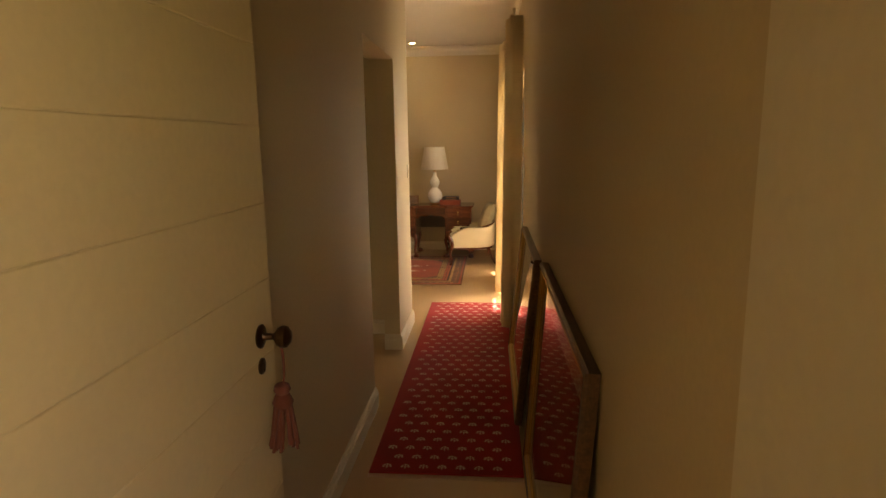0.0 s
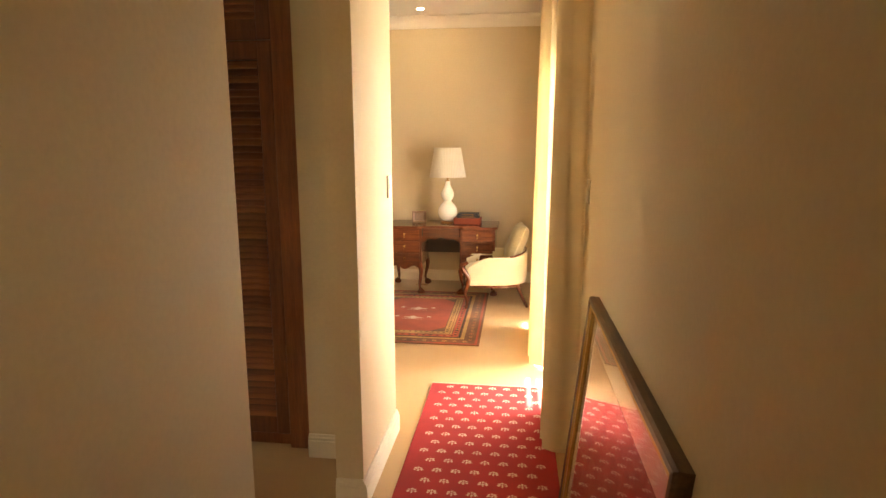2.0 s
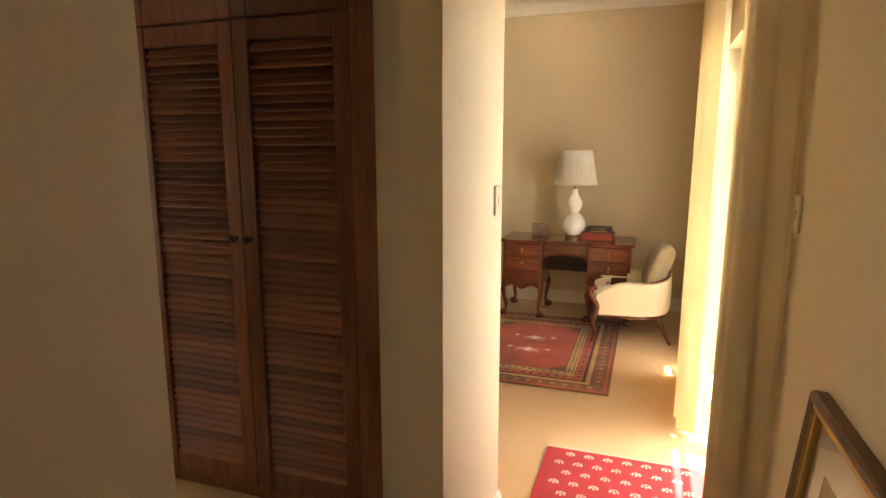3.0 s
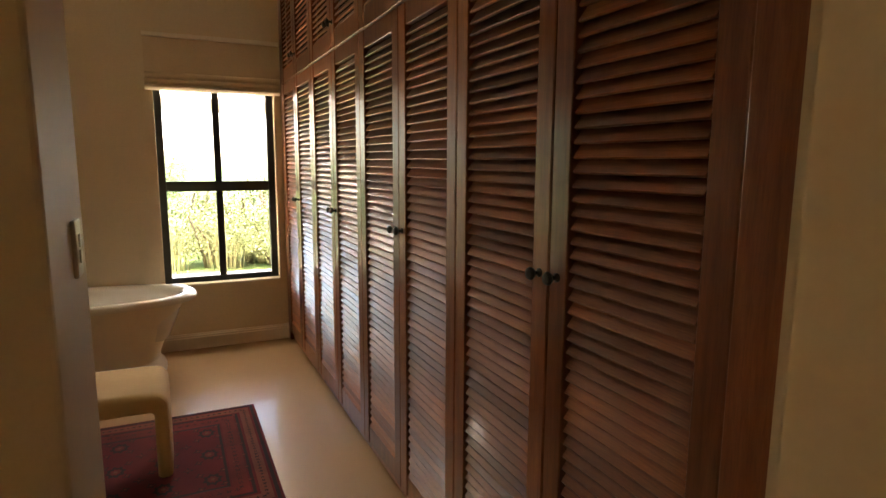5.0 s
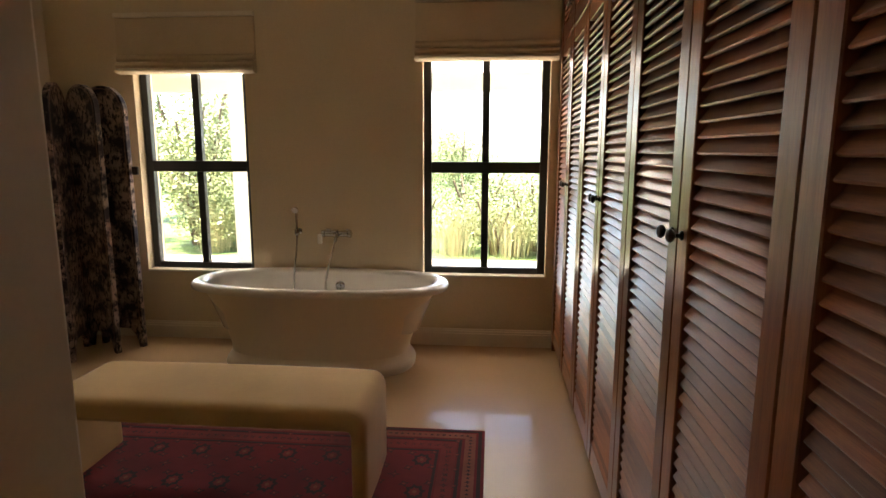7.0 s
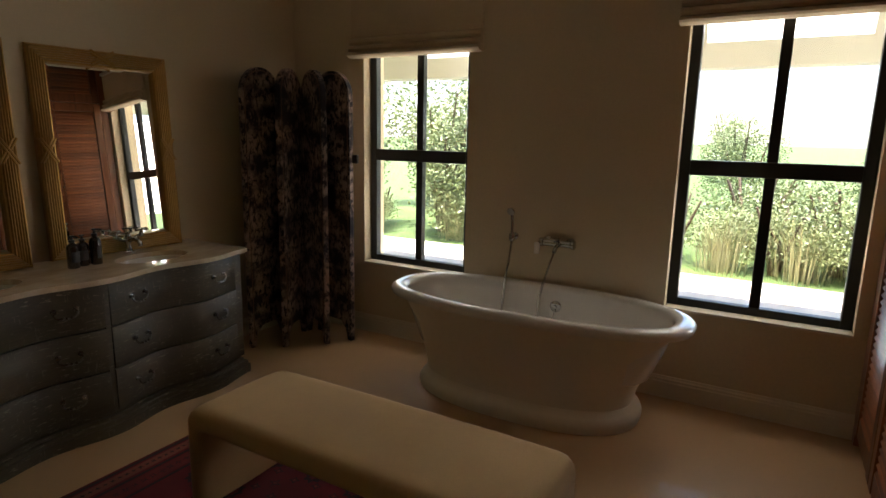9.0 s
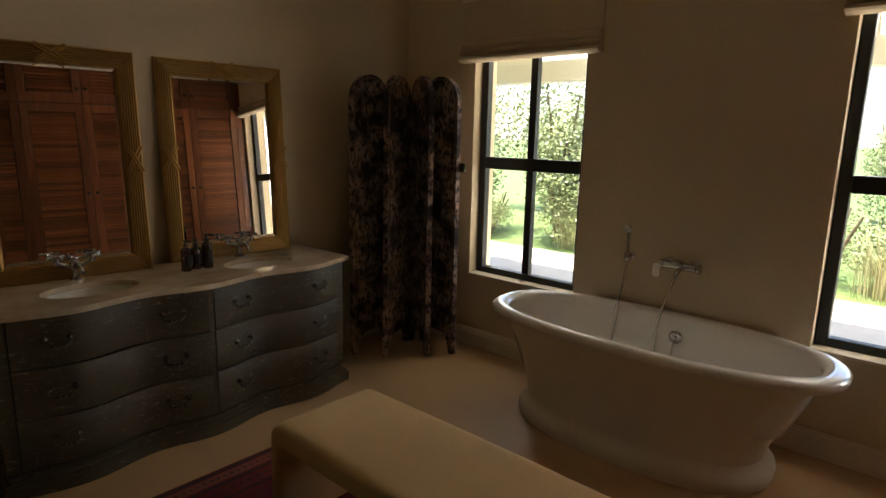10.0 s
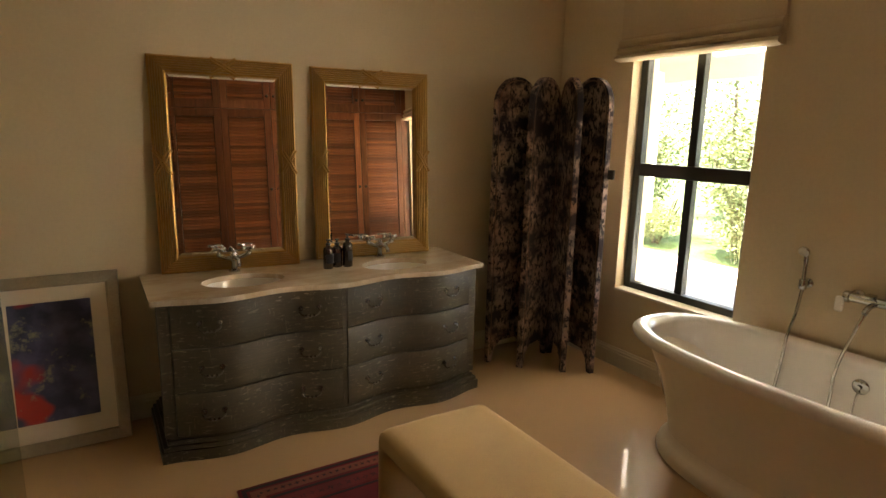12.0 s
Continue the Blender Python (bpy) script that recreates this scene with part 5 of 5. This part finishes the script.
def tub_chair():
    """Low armchair with a wrapped upholstered back and carved front posts; it faces local -y."""
    c = thing("armchair", (0.375, 7.58, 0), -84, "cream upholstered tub armchair with a carved mahogany frame", "armchair")
    hw, dep = 0.31, 0.33

    def shell(t):
        """Plan of arms and back: t from -1 (one arm's front) over the back to 1."""
        a = t * (math.pi / 2 + 0.35)
        x, y = hw * math.sin(a) / max(0.88, abs(math.sin(a)) ** 0.25), dep * math.cos(a)
        if abs(t) > 0.62:
            k = (abs(t) - 0.62) / 0.38
            x = math.copysign(hw * (0.99 + 0.03 * k), t)
            y = dep * math.cos(0.62 * (math.pi / 2 + 0.35)) - k * 0.42
        return Vector((x, y, 0))

    ts = np.linspace(-1, 1, 41)
    top = [0.545 + 0.045 * (0.5 + 0.5 * math.cos(min(1, abs(t) / 0.66) * math.pi)) - 0.10 * max(0, (abs(t) - 0.8) / 0.2) ** 1.5 for t in ts]
    rings = []
    for t, zt in zip(ts, top):
        p = shell(t)
        q = (shell(min(1, t + 0.02)) - shell(max(-1, t - 0.02))).normalized()
        n = Vector((q.y, -q.x, 0))
        if n.dot(p) < 0:
            n = -n
        ring = []
        for off, z in ((0.0, 0.255), (0.012, 0.30), (0.016, zt - 0.05), (0.012, zt - 0.012), (-0.01, zt), (-0.045, zt - 0.006), (-0.062, zt - 0.04), (-0.06, 0.30), (-0.05, 0.255)):
            ring.append(p + n * off + Vector((0, 0, z)))
        rings.append(ring)
    bm = bmesh.new()
    loft(bm, rings)
    part("shell", bm, CREAM, c, "", True)
    bm = bmesh.new()
    rs = [superellipse(0.245 * s, 0.27 * s2, z, 36, 3.0, 0, -0.045) for s, s2, z in ((1.0, 1.0, 0.25), (1.02, 1.02, 0.33), (1.0, 1.0, 0.385), (0.85, 0.88, 0.405), (0.3, 0.3, 0.415))]
    loft(bm, rs)
    part("seat", bm, CREAM, c, "", True)
    bm = bmesh.new()
    rr = [superellipse(0.305, 0.325, z, 40, 2.6, 0, -0.02) for z in (0.225, 0.256)]
    loft(bm, rr)
    part("seat_rail", bm, MAHOGANY, c)
    for sx in (-1, 1):
        bm = bmesh.new()
        tube(bm, curve_points([(sx * 0.325, -0.30, 0.50), (sx * 0.335, -0.355, 0.47), (sx * 0.325, -0.335, 0.41), (sx * 0.315, -0.29, 0.34), (sx * 0.31, -0.30, 0.26), (sx * 0.315, -0.325, 0.18), (sx * 0.30, -0.30, 0.08), (sx * 0.31, -0.32, 0.0)], 5),
             [0.020] * 8 + [0.026] * 12 + [0.024] * 6 + [0.016] * 10, 10)
        part("front_leg", bm, MAHOGANY, c, "carved mahogany arm post and leg", True)
        bm = bmesh.new()
        tube(bm, [(sx * 0.20, 0.22, 0.24), (sx * 0.215, 0.27, 0.12), (sx * 0.23, 0.33, 0.0)], [0.022, 0.018, 0.014], 10)
        part("back_leg", bm, MAHOGANY, c, "", True)
    bm = bmesh.new()
    tube(bm, [shell(t) + Vector((0, 0, z + 0.004)) for t, z in zip(ts, top)][8:33], 0.010, 8)
    part("crest_rail", bm, MAHOGANY, c, "thin mahogany crest", True)


tub_chair()


def cushion():
    c = thing("cushion", (0.485, 7.58, 0.415), -84, "greenish-gold silk scatter cushion on the armchair", "cushion")
    bm = bmesh.new()
    n = 16
    grid = {}
    for s in (-1, 1):
        for i in range(n + 1):
            for j in range(n + 1):
                u, v = 2 * i / n - 1, 2 * j / n - 1
                edge = (1 - u ** 4) * (1 - v ** 4)
                pinch = 1 - 0.07 * (u * u + v * v) + 0.10 * (u * v) ** 2
                th = 0.085 * max(0, edge) ** 0.55
                grid[s, i, j] = bm.verts.new((0.225 * u * pinch, s * th, 0.225 + 0.225 * v * pinch))
    for i in range(n + 1):
        for j in range(n + 1):
            if i in (0, n) or j in (0, n):
                grid[-1, i, j] = grid[1, i, j]
    for s in (-1, 1):
        for i in range(n):
            for j in range(n):
                bm.faces.new((grid[s, i, j], grid[s, i + 1, j], grid[s, i + 1, j + 1], grid[s, i, j + 1]))
    loose = [v for v in bm.verts if not v.link_faces]
    bmesh.ops.delete(bm, geom=loose, context='VERTS')
    cu = part("cushion_cover", bm, CUSHION, c, "", True)
    cu.matrix_basis = pose(0, 0.03, 0.03, -22, 0, 0)


cushion()


def bedroom_rug():
    X0, X1, Y0, Y1 = -1.10, 0.30, 6.12, 7.93
    r = thing("rug", ((X0 + X1) / 2, (Y0 + Y1) / 2, 0), 0, "brick-red and gold oriental rug with a medallion field", "rug")
    w, l = (X1 - X0) / 2, (Y1 - Y0) / 2
    part("rug_body", boxes(((-w, -l, 0.001), (w, l, 0.010)), bev=0.003), RUGBROWN, r)
    rnd = random.Random(9)

    def band(inset, width, mat):
        bm = bmesh.new()
        a, b = w - inset, l - inset
        for q in (((-a, -b), (a, -b + width)), ((-a, b - width), (a, b)), ((-a, -b + width), (-a + width, b - width)), ((a - width, -b + width), (a, b - width))):
            flat(bm, *q[0], *q[1], 0.0095, 0.0012)
        part("border", bm, mat, r)

    band(0.02, 0.02, RUGRED2)
    band(0.14, 0.03, RUGGOLD)
    band(0.18, 0.012, RUGDARK)
    band(0.20, 0.055, RUGRED2)
    band(0.265, 0.012, RUGGOLD)
    band(0.285, 0.05, RUGGOLD)
    bm = bmesh.new()
    ring = [(-w + 0.345, -l + 0.47), (-w + 0.47, -l + 0.345), (w - 0.47, -l + 0.345), (w - 0.345, -l + 0.47), (w - 0.345, l - 0.47), (w - 0.47, l - 0.345), (-w + 0.47, l - 0.345), (-w + 0.345, l - 0.47)]
    loft(bm, [[(x, y, z) for x, y in ring] for z in (0.0098, 0.0112)])
    part("field", bm, RUGRED2, r)
    for mat, ins, step, size in ((RUGGOLD, 0.085, 0.085, 0.026), (RUGRED2, 0.085, 0.085, 0.016), (RUGDARK, 0.2275, 0.06, 0.02), (RUGGOLD, 0.2275, 0.12, 0.012), (RUGDARK, 0.31, 0.05, 0.016)):
        bm = bmesh.new()
        a, b = w - ins, l - ins
        n1, n2 = int(2 * a / step), int(2 * b / step)
        z = 0.0108 + size * 0.0 + (0.0006 if mat in (RUGRED2, RUGDARK) else 0.0003)
        for i in range(n1):
            for sy in (-1, 1):
                star(bm, -a + 2 * a * (i + 0.5) / n1, sy * b, z, size * rnd.uniform(0.8, 1.15), rnd.choice((4, 5, 6)), rnd.random(), 0.5)
        for i in range(n2):
            for sx in (-1, 1):
                star(bm, sx * a, -b + 2 * b * (i + 0.5) / n2, z, size * rnd.uniform(0.8, 1.15), rnd.choice((4, 5, 6)), rnd.random(), 0.5)
        part("border_motif", bm, mat, r, "", False, "stuff")
    for cy in (-0.16, 0.16):
        bm = bmesh.new()
        star(bm, 0, cy, 0.0116, 0.11, 4, 0.0, 0.45, 0.5)
        for dx in (-0.16, 0.16):
            star(bm, dx, cy + 0.03, 0.0116, 0.03, 5, 0.2, 0.5)
        for k in range(-3, 4):
            flat(bm, k * 0.03 - 0.01, cy - 0.055, k * 0.03 + 0.01, cy - 0.045, 0.0113, 0.0008)
        part("medallion", bm, RUGWHITE, r, "pale vase motif")


bedroom_rug()

dl = thing("downlight", (-0.50, 8.1, CEIL_Z), 0, "small round recessed ceiling downlight, lit", "downlight")
bm = bmesh.new()
lathe(bm, [(0.050, -0.004), (0.050, 0.0), (0.038, 0.0), (0.038, -0.006), (0.046, -0.007)], 24, (0, 0, -0.001), cap0=False, cap1=False)
part("trim_ring", bm, TRIM, dl)
GLOW = bpy.data.materials.new("lamp_glow")
GLOW.use_nodes = True
GLOW.node_tree.nodes["Principled BSDF"].inputs["Emission Color"].default_value = (1, 0.85, 0.6, 1)
GLOW.node_tree.nodes["Principled BSDF"].inputs["Emission Strength"].default_value = 12
bm = bmesh.new()
lathe(bm, [(0.036, -0.001), (0.036, -0.004)], 20)
part("bulb", bm, GLOW, dl)


# ---- outside ----
GZ = -0.13
gm = bmesh.new()
box(gm, (-400, -300, GZ - 0.5), (400, 300, GZ))
structure("ground", gm, LAWN, "green lawn around the house", "ground")
structure("pavement", boxes(((-9.3, -9, GZ), (-7.15, 12, GZ + 0.012))), GRAVEL, "pale gravel garden path in full sun", "path")
# second slab is unseen, added pale to bounce sun in at the doors
structure("pavement", boxes(((1.20, -4, GZ), (6, 12, GZ + 0.10))), GRAVEL, "unseen pale paving added outside the garden doors", "terrace")

ver = thing("veranda", (-6.5, 2.4, 0), 0, "white veranda roof on a beam and square columns", "veranda", "", "structure")
part("soffit", boxes(((1.12, -6, 2.62), (-1.25, 6, 2.72))), OUTWALL, ver, "white boarded veranda ceiling")
part("beam", boxes(((-1.22, -6, 2.14), (-0.98, 6, 2.62)), bev=0.01), OUTWALL, ver, "white plastered beam")
for yy in (-1.45, -3.35, 3.6, -5.6):
    part("column", boxes(((-1.24, yy - 0.13, GZ), (-0.98, yy + 0.13, 2.14)), bev=0.012), OUTWALL, ver, "white square column")


def leafy(bm, rnd, centre, size, count, leaf):
    """Scatters small bent leaves through an uneven body."""
    blobs = [(Vector((rnd.uniform(-1, 1) * size[0] * 0.6, rnd.uniform(-1, 1) * size[1] * 0.6, rnd.uniform(-0.7, 1) * size[2] * 0.6)), rnd.uniform(0.35, 0.6)) for _ in range(9)]
    for _ in range(count):
        c, r = rnd.choice(blobs)
        d = Vector((rnd.gauss(0, 1), rnd.gauss(0, 1), rnd.gauss(0, 1))).normalized() * rnd.uniform(0.5, 1.05) * r
        p = Vector(centre) + c + Vector((d.x * size[0], d.y * size[1], d.z * size[2]))
        u = Vector((rnd.gauss(0, 1), rnd.gauss(0, 1), rnd.gauss(0, 0.6))).normalized()
        w = u.cross(Vector((rnd.gauss(0, 1), rnd.gauss(0, 1), rnd.gauss(0, 1)))).normalized()
        L = leaf * rnd.uniform(0.6, 1.3)
        vs = [bm.verts.new(q) for q in (p, p + u * L * 0.5 + w * L * 0.28, p + u * L, p + u * L * 0.5 - w * L * 0.28)]
        bm.faces.new(vs)


def shrub(seed, h, spread, count, leaf, label, mat):
    rnd = random.Random(seed)
    s = thing("shrub", (0, 0, GZ), 0, label, "shrub", "garden shrubs")
    bm = bmesh.new()
    for k in range(7):
        a = rnd.uniform(0, 6.28)
        q = Vector((math.cos(a) * spread * 0.5, math.sin(a) * spread * 0.5, h * rnd.uniform(0.6, 0.9)))
        tube(bm, curve_points([(q.x * 0.1, q.y * 0.1, 0), q * 0.4 + Vector((rnd.gauss(0, 0.05), rnd.gauss(0, 0.05), 0)), q], 4), [0.035 * (1 - i / 10) + 0.008 for i in range(9)], 6)
    part("stems", bm, BARK, s)
    bm = bmesh.new()
    leafy(bm, rnd, (0, 0, h * 0.42), (spread, spread, h * 0.55), count, leaf)
    part("crown", bm, mat, s)
    return s


def reeds(seed, n, h):
    rnd = random.Random(seed)
    s = thing("reed_clump", (0, 0, GZ), 0, "tall clump of dry grass and reeds", "grass clump", "garden reeds")
    bm = bmesh.new()
    for _ in range(n):
        a, r = rnd.uniform(0, 6.28), rnd.uniform(0, 0.35)
        b = Vector((r * math.cos(a), r * math.sin(a), 0))
        hh = h * rnd.uniform(0.5, 1.1)
        lean = Vector((math.cos(a), math.sin(a), 0)) * rnd.uniform(0.05, 0.5) * hh
        sd = Vector((-math.sin(a), math.cos(a), 0)) * 0.004
        p = [b, b + lean * 0.3 + Vector((0, 0, hh * 0.6)), b + lean + Vector((0, 0, hh))]
        v = [bm.verts.new(q) for q in (p[0] - sd, p[0] + sd, p[1] + sd, p[1] - sd, p[2])]
        bm.faces.new(v[:4])
        bm.faces.new((v[3], v[2], v[4]))
    part("blades", bm, REED, s, "", False, "stuff")
    return s


rnd = random.Random(21)
big = shrub(1, 2.7, 1.25, 11000, 0.060, "tall leafy green shrub beside the path", LEAF)
low = shrub(2, 1.25, 0.95, 9000, 0.045, "low leafy green shrub beside the path", LEAF)
reed = reeds(3, 260, 0.8)
big.matrix_world = pose(-10.4, -1.2, GZ)
low.matrix_world = pose(-10.3, 4.6, GZ)
reed.matrix_world = pose(-9.75, 4.2, GZ)
for x, y, s in ((-10.9, 0.6, 0.95), (-10.2, -3.2, 1.1), (-12.2, -0.2, 1.25), (-11.6, -5.0, 1.2), (-13.5, -2.8, 1.5), (-18, 3.0, 0.9), (-24, 9.5, 1.2), (-28, 2, 1.2)):
    copy_thing(big, pose(x, y, GZ, 0, 0, rnd.uniform(0, 360)) @ Matrix.Scale(s, 4))
for x, y, s in ((-9.9, 3.9, 0.8), (-9.9, 5.9, 0.85), (-9.8, 4.9, 0.7), (-9.9, 7.0, 0.8), (-10.0, 2.6, 0.9), (-10.8, 6.4, 1.0), (-10.1, 7.9, 1.05), (-11.8, 3.6, 1.1), (-11.9, 5.4, 1.1), (-12.0, 7.4, 1.2), (-10.4, 10.0, 1.1), (-10.2, -0.3, 0.8), (-9.9, -2.3, 0.7), (-14, 9, 1.3), (-15, 5.5, 1.2), (-16, 12, 1.4)):
    copy_thing(low, pose(x, y, GZ, 0, 0, rnd.uniform(0, 360)) @ Matrix.Scale(s, 4))
for x, y in ((-9.7, 3.3), (-9.8, 5.4), (-9.7, 6.5), (-9.9, 7.6), (-10.2, 4.8), (-9.8, 1.8), (-9.9, -0.6), (-10.3, 6.0), (-9.7, 8.6), (-10.6, 2.2)):
    copy_thing(reed, pose(x, y, GZ, 0, 0, rnd.uniform(0, 360)))
